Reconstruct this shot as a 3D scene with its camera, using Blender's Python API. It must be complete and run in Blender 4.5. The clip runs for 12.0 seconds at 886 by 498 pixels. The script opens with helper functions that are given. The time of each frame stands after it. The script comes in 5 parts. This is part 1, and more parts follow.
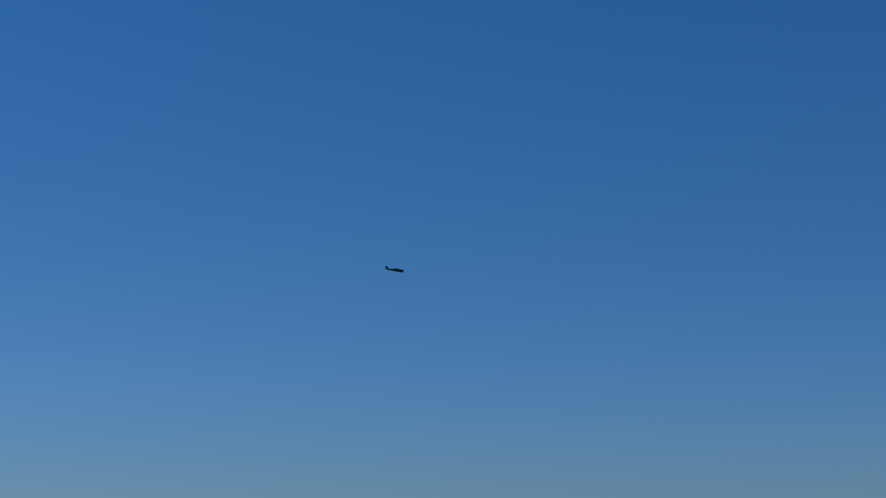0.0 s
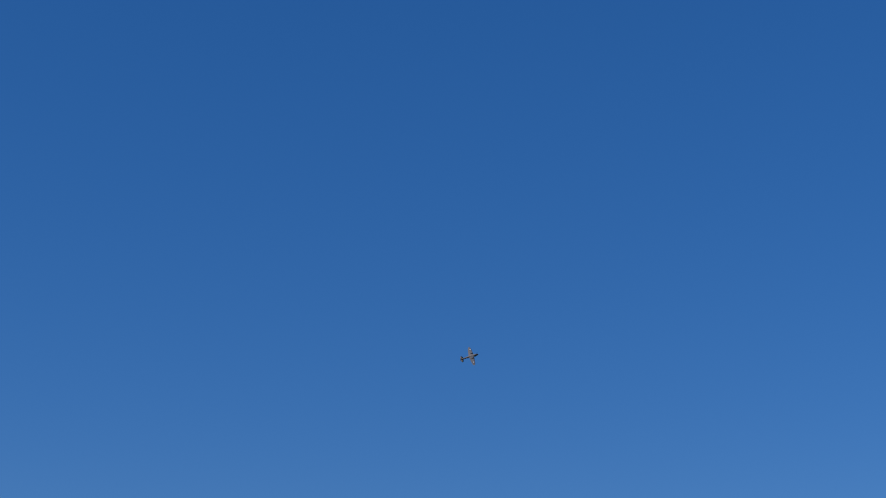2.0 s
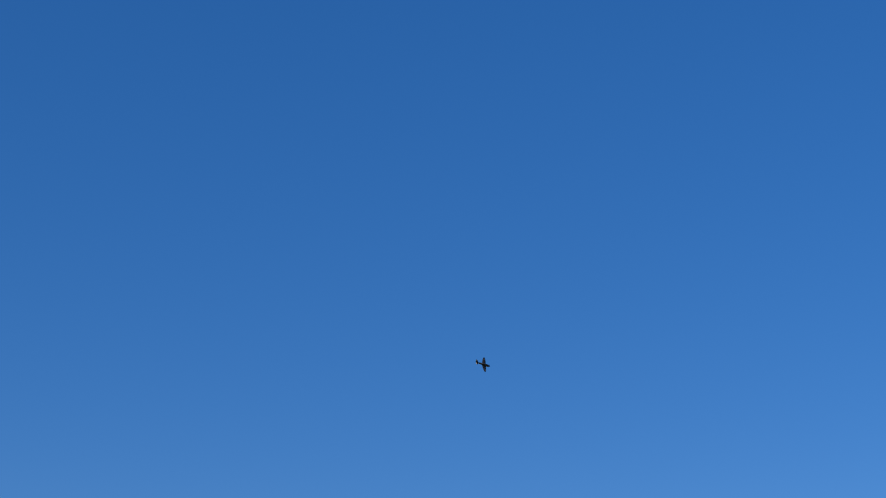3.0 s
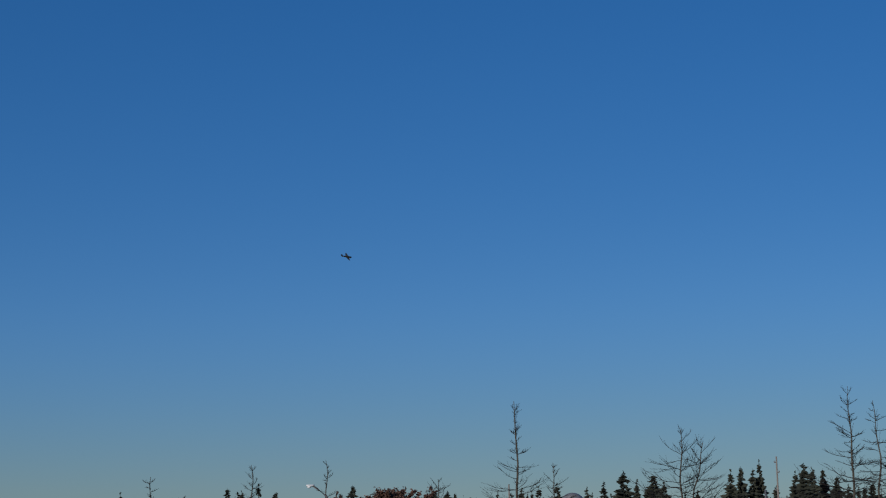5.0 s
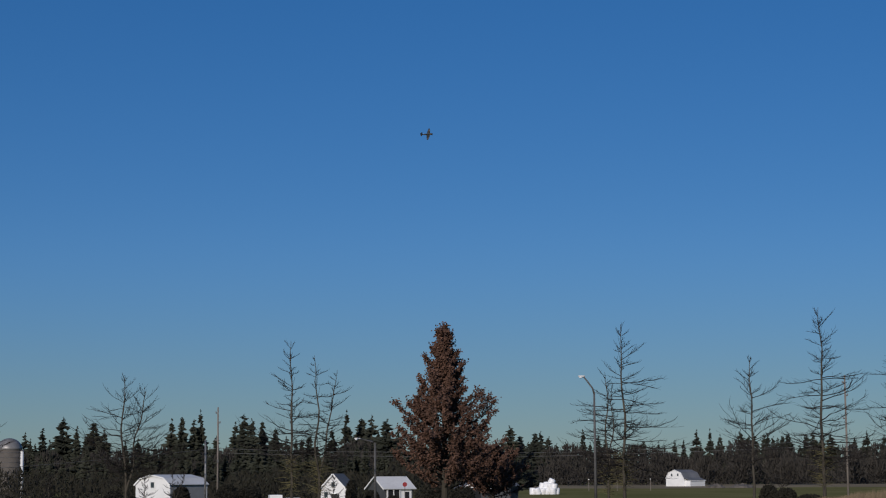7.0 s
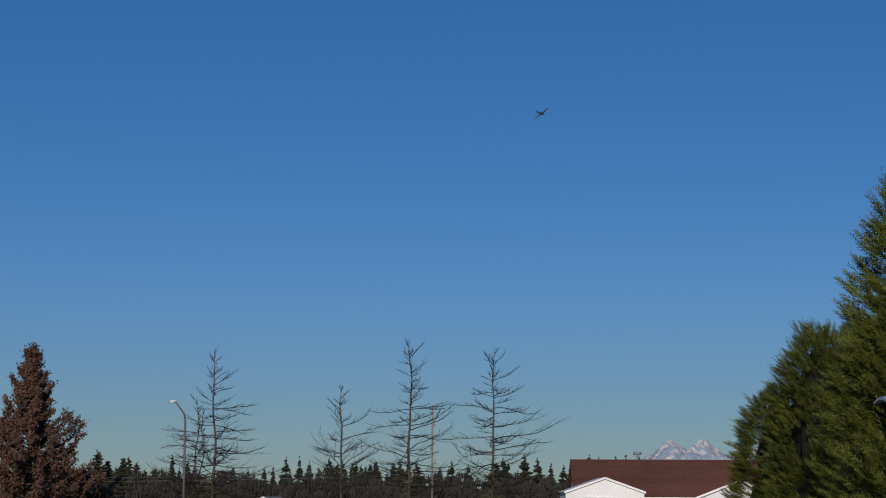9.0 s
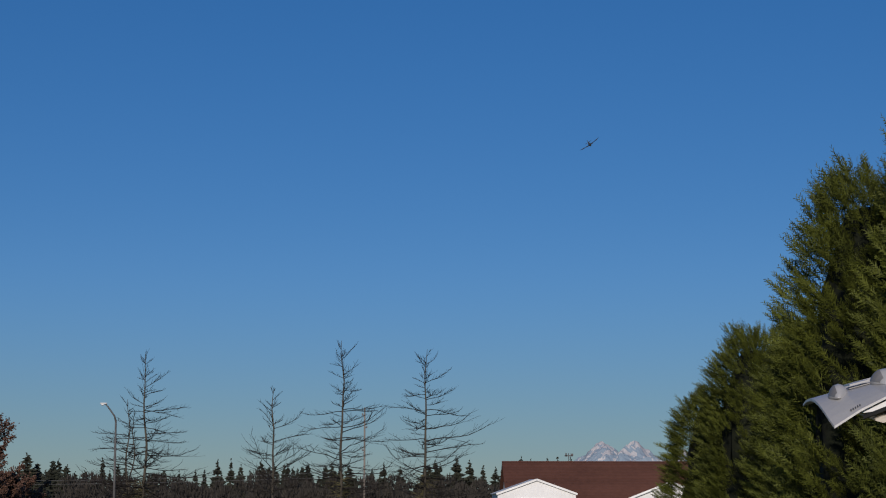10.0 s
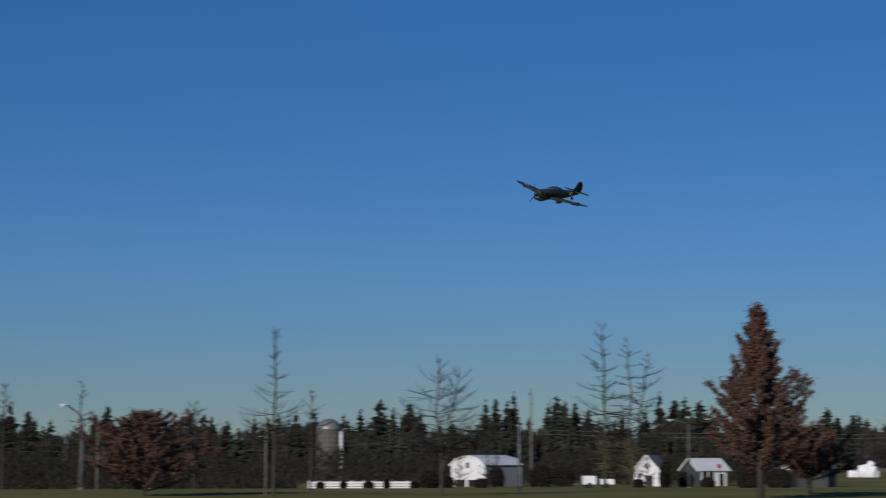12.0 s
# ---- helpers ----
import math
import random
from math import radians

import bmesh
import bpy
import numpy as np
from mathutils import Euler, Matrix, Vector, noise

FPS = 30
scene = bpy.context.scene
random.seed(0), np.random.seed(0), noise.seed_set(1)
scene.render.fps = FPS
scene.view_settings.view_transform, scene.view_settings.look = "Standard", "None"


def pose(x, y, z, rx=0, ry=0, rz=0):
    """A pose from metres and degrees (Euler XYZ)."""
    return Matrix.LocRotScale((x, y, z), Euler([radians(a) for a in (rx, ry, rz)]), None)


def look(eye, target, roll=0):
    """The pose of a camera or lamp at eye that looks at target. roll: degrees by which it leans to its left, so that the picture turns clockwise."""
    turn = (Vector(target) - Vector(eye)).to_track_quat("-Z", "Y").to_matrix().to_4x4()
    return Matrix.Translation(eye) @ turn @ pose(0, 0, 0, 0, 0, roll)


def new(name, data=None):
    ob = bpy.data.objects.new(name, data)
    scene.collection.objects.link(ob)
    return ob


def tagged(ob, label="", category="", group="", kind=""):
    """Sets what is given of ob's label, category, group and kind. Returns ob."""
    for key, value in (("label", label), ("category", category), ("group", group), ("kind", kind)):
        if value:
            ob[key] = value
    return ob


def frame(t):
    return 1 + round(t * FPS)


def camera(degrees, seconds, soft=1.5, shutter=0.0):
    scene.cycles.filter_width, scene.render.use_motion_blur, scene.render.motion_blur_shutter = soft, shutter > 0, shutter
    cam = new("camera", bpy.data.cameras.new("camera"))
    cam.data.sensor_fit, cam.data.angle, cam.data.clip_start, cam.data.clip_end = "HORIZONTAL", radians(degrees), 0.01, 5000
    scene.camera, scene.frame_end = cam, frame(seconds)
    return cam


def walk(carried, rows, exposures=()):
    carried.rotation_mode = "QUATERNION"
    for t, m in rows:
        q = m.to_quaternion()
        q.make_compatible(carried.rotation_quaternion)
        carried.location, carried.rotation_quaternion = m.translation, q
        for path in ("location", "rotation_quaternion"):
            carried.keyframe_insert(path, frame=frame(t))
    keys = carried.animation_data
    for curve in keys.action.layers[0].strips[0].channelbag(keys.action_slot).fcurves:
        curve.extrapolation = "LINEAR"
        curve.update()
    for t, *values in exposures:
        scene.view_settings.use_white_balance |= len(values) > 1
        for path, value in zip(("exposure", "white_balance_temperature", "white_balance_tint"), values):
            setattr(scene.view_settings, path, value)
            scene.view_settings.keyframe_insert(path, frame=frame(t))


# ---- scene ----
import itertools

cam = camera(26.50, 12.0, soft=1.1, shutter=0.06)
EYE = Vector((0, 0, 1.7))

# seconds, heading (clockwise from +y), tilt, lean: degrees
HEADINGS = [
    (0.0, -88.781, 10.945, 0.00),
    (0.2, -84.788, 10.799, 0.00),
    (0.4, -81.448, 10.756, 0.00),
    (0.5, -79.887, 10.696, 0.00),
    (0.6, -78.325, 10.637, 0.00),
    (0.8, -74.986, 10.518, 0.00),
    (1.0, -71.017, 10.552, 0.00),
    (1.2, -67.357, 10.841, 0.00),
    (1.3, -65.766, 11.299, 0.00),
    (1.4, -64.506, 12.042, 0.00),
    (1.5, -63.345, 13.244, 0.00),
    (1.6, -62.126, 14.336, 0.00),
    (1.7, -60.759, 15.317, 0.00),
    (1.8, -59.225, 16.201, 0.00),
    (1.9, -57.612, 17.017, 0.00),
    (2.0, -55.956, 17.566, 0.00),
    (2.1, -54.429, 17.920, 0.00),
    (2.2, -52.980, 18.172, 0.00),
    (2.3, -51.631, 18.289, 0.00),
    (2.5, -49.010, 18.489, 0.00),
    (2.8, -45.119, 18.469, 0.00),
    (3.0, -42.431, 18.113, 0.00),
    (3.2, -39.618, 17.349, 0.00),
    (4.8, -18.869, 9.133, -0.91),
    (5.0, -16.666, 8.710, -1.39),
    (5.5, -12.481, 8.045, -0.99),
    (6.0, -8.341, 7.589, -0.11),
    (6.5, -3.722, 7.229, -0.27),
    (7.0, -0.000, 6.922, -0.38),
    (7.5, 3.451, 6.842, -0.05),
    (7.7, 4.869, 7.048, 0.05),
    (9.3, 13.358, 7.749, 0.16),
    (9.5, 13.852, 7.775, 0.10),
    (10.0, 14.384, 7.765, 0.04),
    (10.5, 15.149, 7.621, 0.05),
    (11.0, 14.310, 7.377, -0.18),
    (11.5, 9.787, 7.077, -0.08),
    (11.6, 7.473, 6.979, 0.07),
    (11.7, 4.641, 6.855, 0.28),
    (11.8, 1.122, 6.660, 0.57),
    (11.9, -3.547, 6.475, 0.38),
    (12.0, -9.494, 6.389, -0.06),
]


def way(az, el=0.0):
    a, e = radians(az), radians(el)
    return Vector((math.sin(a) * math.cos(e), math.cos(a) * math.cos(e), math.sin(e)))


walk(cam, [(t, look(EYE, EYE + 50 * way(h, p), r)) for t, h, p, r in HEADINGS],
     exposures=[(0.0, 0.28, 5800, 16), (1.0, 0.40, 5800, 17), (2.0, 0.57, 5800, 23), (2.5, 0.72, 5800, 22), (3.0, 0.79, 5800, 21), (3.5, 0.66, 5760, 19), (4.8, 0.09, 5600, 15), (6.2, 0.0, 5600, 15), (7.2, 0.02, 5780, 16), (9.3, 0.07, 5900, 17), (11.6, 0.10, 5900, 17), (12.0, 0.04, 5680, 16)])

# ---- light ----
SUN_AZ, SUN_EL = 200.0, 19.0
world = bpy.data.worlds.new("sky")
scene.world = world
world.use_nodes = True
wt = world.node_tree
sky = wt.nodes.new("ShaderNodeTexSky")
sky.sky_type, sky.sun_disc = "NISHITA", False
sky.sun_elevation, sky.sun_rotation = radians(SUN_EL), radians(SUN_AZ)
sky.altitude, sky.air_density, sky.dust_density, sky.ozone_density = 300, 0.9, 0.0, 6.0
hue = wt.nodes.new("ShaderNodeHueSaturation")
hue.inputs["Hue"].default_value, hue.inputs["Saturation"].default_value = 0.507, 1.31
gamma = wt.nodes.new("ShaderNodeGamma")
gamma.inputs[1].default_value = 0.70
wt.links.new(sky.outputs[0], gamma.inputs[0])
wt.links.new(gamma.outputs[0], hue.inputs["Color"])
# thin grey-green haze low over the horizon
where = wt.nodes.new("ShaderNodeTexCoord")
split = wt.nodes.new("ShaderNodeSeparateXYZ")
rise = wt.nodes.new("ShaderNodeMapRange")
rise.interpolation_type = "SMOOTHSTEP"
rise.inputs["From Min"].default_value, rise.inputs["From Max"].default_value = -0.03, 0.13
haze = wt.nodes.new("ShaderNodeMix")
haze.data_type = "RGBA"
haze.inputs[6].default_value, haze.inputs[7].default_value = (0.79, 0.80, 0.66, 1), (1.07, 1.10, 1.09, 1)
tint = wt.nodes.new("ShaderNodeMix")
tint.data_type, tint.blend_type = "RGBA", "MULTIPLY"
tint.inputs[0].default_value = 1.0
wt.links.new(where.outputs["Generated"], split.inputs[0])
wt.links.new(split.outputs["Z"], rise.inputs[0])
wt.links.new(rise.outputs[0], haze.inputs[0])
wt.links.new(hue.outputs[0], tint.inputs[6])
wt.links.new(haze.outputs[2], tint.inputs[7])
wt.links.new(tint.outputs[2], wt.nodes["Background"].inputs[0])
wt.nodes["Background"].inputs[1].default_value = 0.0835
sun_data = bpy.data.lights.new("sun", "SUN")
sun_data.energy, sun_data.angle, sun_data.color = 3.4, radians(0.53), (1.0, 0.88, 0.70)
sun = new("sun", sun_data)
sun.matrix_world = look(100 * way(SUN_AZ, SUN_EL), (0, 0, 0))


# ---- materials ----
def material(name, low, high, rough=0.8, metal=0.0, scale=3.0, fine=40.0, bump=0.2, object_random=0.0, island=0.0,
             specular=0.3, stretch=(1, 1, 1)):
    """Two colours mixed by noise at two scales, with fine relief."""
    mat = bpy.data.materials.new(name)
    mat.use_nodes = True
    nt = mat.node_tree
    n, l = nt.nodes, nt.links
    b = n["Principled BSDF"]
    b.inputs["Roughness"].default_value, b.inputs["Metallic"].default_value = rough, metal
    b.inputs["Specular IOR Level"].default_value = specular
    co = n.new("ShaderNodeTexCoord")
    mp = n.new("ShaderNodeMapping")
    mp.inputs["Scale"].default_value = stretch
    l.new(co.outputs["Object"], mp.inputs[0])
    big, small = n.new("ShaderNodeTexNoise"), n.new("ShaderNodeTexNoise")
    big.inputs["Scale"].default_value, small.inputs["Scale"].default_value = scale, fine
    big.inputs["Detail"].default_value, small.inputs["Detail"].default_value = 5, 3
    l.new(mp.outputs[0], big.inputs[0]), l.new(mp.outputs[0], small.inputs[0])
    add = n.new("ShaderNodeMath")
    add.operation = "MULTIPLY_ADD"
    l.new(small.outputs[0], add.inputs[0])
    add.inputs[1].default_value = 0.5
    l.new(big.outputs[0], add.inputs[2])
    value = add.outputs[0]
    for amount, node, socket in ((object_random, "ShaderNodeObjectInfo", "Random"), (island, "ShaderNodeNewGeometry", "Random Per Island")):
        if amount:
            source, m = n.new(node), n.new("ShaderNodeMath")
            m.operation = "MULTIPLY_ADD"
            l.new(source.outputs[socket], m.inputs[0])
            m.inputs[1].default_value = amount
            l.new(value, m.inputs[2])
            value = m.outputs[0]
    ramp = n.new("ShaderNodeMapRange")
    ramp.inputs["From Min"].default_value = 0.45 + (object_random + island) * 0.1
    ramp.inputs["From Max"].default_value = 1.05 + (object_random + island) * 0.9
    l.new(value, ramp.inputs[0])
    mix = n.new("ShaderNodeMix")
    mix.data_type = "RGBA"
    mix.inputs[6].default_value, mix.inputs[7].default_value = (*low, 1), (*high, 1)
    l.new(ramp.outputs[0], mix.inputs[0])
    l.new(mix.outputs[2], b.inputs["Base Color"])
    if bump:
        bp = n.new("ShaderNodeBump")
        bp.inputs["Strength"].default_value, bp.inputs["Distance"].default_value = bump, 0.02
        l.new(small.outputs[0], bp.inputs["Height"])
        l.new(bp.outputs[0], b.inputs["Normal"])
    return mat


def glass(name, colour=(0.03, 0.04, 0.045), rough=0.08):
    mat = material(name, colour, [1.5 * c for c in colour], rough, 0, 2, 20, 0, specular=0.8)
    return mat


M = {
    "grass": material("grass", (0.105, 0.110, 0.036), (0.220, 0.200, 0.088), 1.0, 0, 0.05, 0.9, 0.0, specular=0.0),
    "stubble": material("stubble", (0.17, 0.14, 0.09), (0.30, 0.25, 0.165), 1.0, 0, 0.03, 0.5, 0.0, specular=0.0),
    "dry_grass": material("dry_grass", (0.120, 0.086, 0.049), (0.225, 0.173, 0.105), 0.95, 0, 0.3, 5, 0.2, island=0.5),
    "bark": material("bark", (0.028, 0.024, 0.018), (0.088, 0.077, 0.058), 0.95, 0, 1.5, 25, 0.6, stretch=(1, 1, 0.3)),
    "twig": material("twig", (0.007, 0.006, 0.005), (0.022, 0.017, 0.014), 0.9, 0, 1.5, 10, 0.2),
    "lichen": material("lichen", (0.060, 0.052, 0.022), (0.13, 0.115, 0.05), 0.95, 0, 2, 12, 0.2),
    "conifer": material("conifer", (0.014, 0.017, 0.011), (0.041, 0.043, 0.027), 0.9, 0, 0.4, 3, 0.2, object_random=0.5),
    "thicket": material("thicket", (0.019, 0.0175, 0.0150), (0.054, 0.048, 0.040), 0.95, 0, 0.08, 1.0, 0.2, island=0.5),
    "thicket_green": material("thicket_green", (0.010, 0.010, 0.006), (0.029, 0.026, 0.017), 0.95, 0, 0.08, 1.0, 0.2, island=0.4),
    "oak_leaf": material("oak_leaf", (0.036, 0.020, 0.013), (0.150, 0.081, 0.053), 0.75, 0, 0.8, 6, 0.2, island=0.7),
    "cedar": material("cedar", (0.013, 0.020, 0.003), (0.116, 0.134, 0.014), 0.7, 0, 0.9, 6, 0.0, island=0.35),
    # shade between the boughs, put into a near-black colour
    "cedar_gap_shade": material("cedar_gap_shade", (0.004, 0.006, 0.002), (0.012, 0.015, 0.005), 0.95, 0, 2, 15, 0.5),
    "white_paint": material("white_paint", (0.62, 0.62, 0.60), (0.82, 0.82, 0.80), 0.6, 0, 0.5, 8, 0.1),
    "white_board": material("white_board", (0.55, 0.55, 0.54), (0.80, 0.80, 0.78), 0.6, 0, 0.4, 6, 0.1, object_random=0.2),
    # white walls on their shaded side: the shade is in the grey
    "wall_grey_shade": material("wall_grey_shade", (0.20, 0.21, 0.21), (0.32, 0.32, 0.32), 0.7, 0, 0.4, 6, 0.1),
    "dark_wall": material("dark_wall", (0.030, 0.034, 0.036), (0.075, 0.080, 0.083), 0.8, 0, 0.4, 6, 0.1),
    "brown_roof": material("brown_roof", (0.060, 0.024, 0.015), (0.125, 0.052, 0.034), 0.85, 0, 0.15, 2.5, 0.2, object_random=0.15),
    "grey_roof": material("grey_roof", (0.10, 0.11, 0.115), (0.19, 0.19, 0.20), 0.8, 0, 0.3, 4, 0.2),
    "pale_roof": material("pale_roof", (0.50, 0.50, 0.49), (0.68, 0.68, 0.66), 0.5, 0, 0.3, 4, 0.1),
    # near-black for flat panels that carry the shade inside openings
    "opening_shade": material("opening_shade", (0.008, 0.008, 0.009), (0.02, 0.02, 0.02), 0.6, 0, 1, 8, 0),
    "window": glass("window_glass"),
    "concrete": material("concrete", (0.070, 0.062, 0.053), (0.15, 0.134, 0.117), 0.9, 0, 0.8, 9, 0.4, object_random=0.3),
    "zinc": material("zinc", (0.15, 0.145, 0.14), (0.28, 0.27, 0.26), 0.45, 0.35, 1.0, 12, 0.1),
    "galvanised": material("galvanised", (0.055, 0.054, 0.053), (0.12, 0.117, 0.114), 0.6, 0.1, 2, 20, 0.1),
    "pole_wood": material("pole_wood", (0.11, 0.095, 0.08), (0.24, 0.21, 0.18), 0.9, 0, 1.5, 12, 0.4, stretch=(1, 1, 0.2)),
    "cable": material("cable", (0.05, 0.05, 0.05), (0.11, 0.11, 0.11), 0.7, 0, 2, 10, 0),
    "lamp_glass": material("lamp_glass", (0.62, 0.64, 0.66), (0.80, 0.82, 0.84), 0.15, 0, 2, 10, 0, specular=0.8),
    "wrap": material("bale_wrap", (0.70, 0.70, 0.70), (0.84, 0.84, 0.84), 0.35, 0, 1.5, 9, 0.3),
    # red darkened so that the sign's shade sits in its colour
    "red_sign_shaded": material("red_sign_shaded", (0.16, 0.012, 0.014), (0.26, 0.02, 0.022), 0.4, 0, 2, 10, 0),
    # distance haze is put into these colours: bluish rock, dulled snow
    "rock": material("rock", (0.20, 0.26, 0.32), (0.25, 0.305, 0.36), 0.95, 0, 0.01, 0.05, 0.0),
    "snow": material("snow", (0.34, 0.345, 0.37), (0.48, 0.465, 0.46), 0.8, 0, 0.02, 0.1, 0.0),
    # wide tone range: camouflage mottle plus grey reflections put into the paint
    "olive": material("olive_paint", (0.010, 0.011, 0.011), (0.062, 0.062, 0.054), 0.42, 0, 9, 60, 0.05),
    "grey_paint": material("grey_paint", (0.13, 0.135, 0.14), (0.21, 0.215, 0.22), 0.5, 0, 6, 60, 0.05),
    "black": material("black_rubber", (0.008, 0.008, 0.008), (0.018, 0.018, 0.018), 0.7, 0, 6, 60, 0.1),
    "shade_black": material("black_shade", (0.004, 0.004, 0.004), (0.010, 0.009, 0.008), 1.0, 0, 6, 60, 0.1, specular=0.0),
    # upper stars' dim look is put into this darker white
    "star_white_dim": material("star_white_dim", (0.16, 0.16, 0.16), (0.26, 0.26, 0.25), 0.6, 0, 6, 60, 0),
    "star_blue": material("star_blue", (0.012, 0.020, 0.055), (0.02, 0.03, 0.08), 0.5, 0, 6, 60, 0),
    "yellow": material("yellow_paint", (0.42, 0.36, 0.20), (0.55, 0.47, 0.28), 0.5, 0, 6, 60, 0),
    "canopy": glass("canopy_glass", (0.05, 0.06, 0.075), 0.06),
    "silver": material("silver_paint", (0.34, 0.338, 0.335), (0.41, 0.405, 0.40), 0.32, 0.15, 3, 120, 0.02),
    "trim_white": material("trim_white", (0.60, 0.60, 0.59), (0.72, 0.72, 0.70), 0.45, 0, 3, 40, 0.05),
    "liner": material("liner", (0.42, 0.37, 0.30), (0.55, 0.49, 0.41), 0.7, 0, 4, 60, 0.2),
}


# ---- mesh helpers ----
class Geo:
    """Vertices and faces gathered into one mesh."""

    def __init__(self):
        self.v, self.f = [], []

    def face(self, *points):
        k = len(self.v)
        self.v += [tuple(p) for p in points]
        self.f.append(tuple(range(k, k + len(points))))

    def box(self, c, s, m=None):
        k = len(self.v)
        for z in (-1, 1):
            for x, y in ((-1, -1), (1, -1), (1, 1), (-1, 1)):
                p = Vector((c[0] + x * s[0] / 2, c[1] + y * s[1] / 2, c[2] + z * s[2] / 2))
                self.v.append(tuple(m @ p if m else p))
        self.f += [tuple(k + i for i in q) for q in ((3, 2, 1, 0), (4, 5, 6, 7), (0, 1, 5, 4), (1, 2, 6, 5), (2, 3, 7, 6), (3, 0, 4, 7))]
        return self

    def rings(self, rings, cap=True):
        """Rings of equal count, joined into a skin."""
        k, n = len(self.v), len(rings[0])
        for r in rings:
            self.v += [tuple(p) for p in r]
        for i in range(len(rings) - 1):
            for j in range(n):
                a, b = k + i * n + j, k + i * n + (j + 1) % n
                self.f.append((a, b, b + n, a + n))
        if cap:
            self.f.append(tuple(k + j for j in reversed(range(n))))
            self.f.append(tuple(k + (len(rings) - 1) * n + j for j in range(n)))
        return self

    def tube(self, path, radii, n=6):
        rings = []
        for i, p in enumerate(path):
            p = Vector(p)
            d = (Vector(path[min(i + 1, len(path) - 1)]) - Vector(path[max(i - 1, 0)])).normalized()
            a = d.orthogonal().normalized()
            b = d.cross(a)
            r = radii[i] if isinstance(radii, (list, tuple)) else radii
            rings.append([p + r * (a * math.cos(2 * math.pi * j / n) + b * math.sin(2 * math.pi * j / n)) for j in range(n)])
        return self.rings(rings)

    def lathe(self, profile, n=16, c=(0, 0, 0)):
        return self.rings([[(c[0] + r * math.cos(2 * math.pi * j / n), c[1] + r * math.sin(2 * math.pi * j / n), c[2] + z)
                            for j in range(n)] for r, z in profile])

    def prism(self, outline, depth):
        """An outline of points and its copy, shifted by depth."""
        d = Vector(depth)
        a = [Vector(p) for p in outline]
        return self.rings([a, [p + d for p in a]])

    def mesh(self, name, smooth=False):
        me = bpy.data.meshes.new(name)
        me.from_pydata(self.v, [], self.f)
        if smooth:
            me.shade_smooth()
        me.update()
        return me


def part(name, geo, mat, parent=None, label="", smooth=False):
    """One mesh object, under a thing or a part."""
    me = geo if isinstance(geo, bpy.types.Mesh) else geo.mesh(name, smooth)
    if not me.materials:
        me.materials.append(M[mat])
    ob = new(name, me)
    if parent:
        ob.parent = parent
    if label:
        ob["label"] = label
    return ob


def thing(name, label, category, group="", kind=""):
    return tagged(new(name), label, category, group, kind)


def ground_z(x, y):
    """Level near the viewer, and about a metre lower from 200 m on."""
    d = math.hypot(x, y)
    s = min(max((d - 100) / 110, 0), 1)
    z = -1.3 * s * s * (3 - 2 * s)
    bank = math.exp(-((math.degrees(math.atan2(x, y)) - 18.5) / 4.5) ** 2) * math.exp(-((d - 150) / 34) ** 2)
    return z + 1.25 * bank + 0.10 * noise.noise((x * 0.02, y * 0.02, 0)) * min(d / 60, 1)


def spot(az, d, dz=0.0):
    p = way(az) * d
    return Vector((p.x, p.y, ground_z(p.x, p.y) + dz))


def stand(ob, az, d, turn=0.0, dz=-0.02):
    """Sets a thing on the ground, its -y side turned to the viewer and then by turn degrees."""
    p = spot(az, d, dz)
    ob.matrix_basis = pose(p.x, p.y, p.z, 0, 0, -az + turn)
    return ob


# ---- ground and distance ----
def make_ground():
    g = Geo()
    radii = [0.0, 2, 4, 8, 14, 20, 30, 42, 56, 70, 85, 100, 115, 130, 145, 160, 180, 200, 225, 260, 320, 400, 550, 800, 1300, 2200, 4700]
    n = 144
    g.rings([[(r * math.sin(2 * math.pi * j / n), r * math.cos(2 * math.pi * j / n),
               ground_z(r * math.sin(2 * math.pi * j / n), r * math.cos(2 * math.pi * j / n))) for j in range(n)] for r in radii[1:]], cap=False)
    g.face(*[(2 * math.sin(2 * math.pi * j / n), 2 * math.cos(2 * math.pi * j / n), ground_z(0, 0)) for j in reversed(range(n))])
    g.f = [tuple(reversed(f)) for f in g.f]
    return tagged(part("ground", g, "grass", smooth=True), "short dull green winter grass field", "ground", kind="structure")


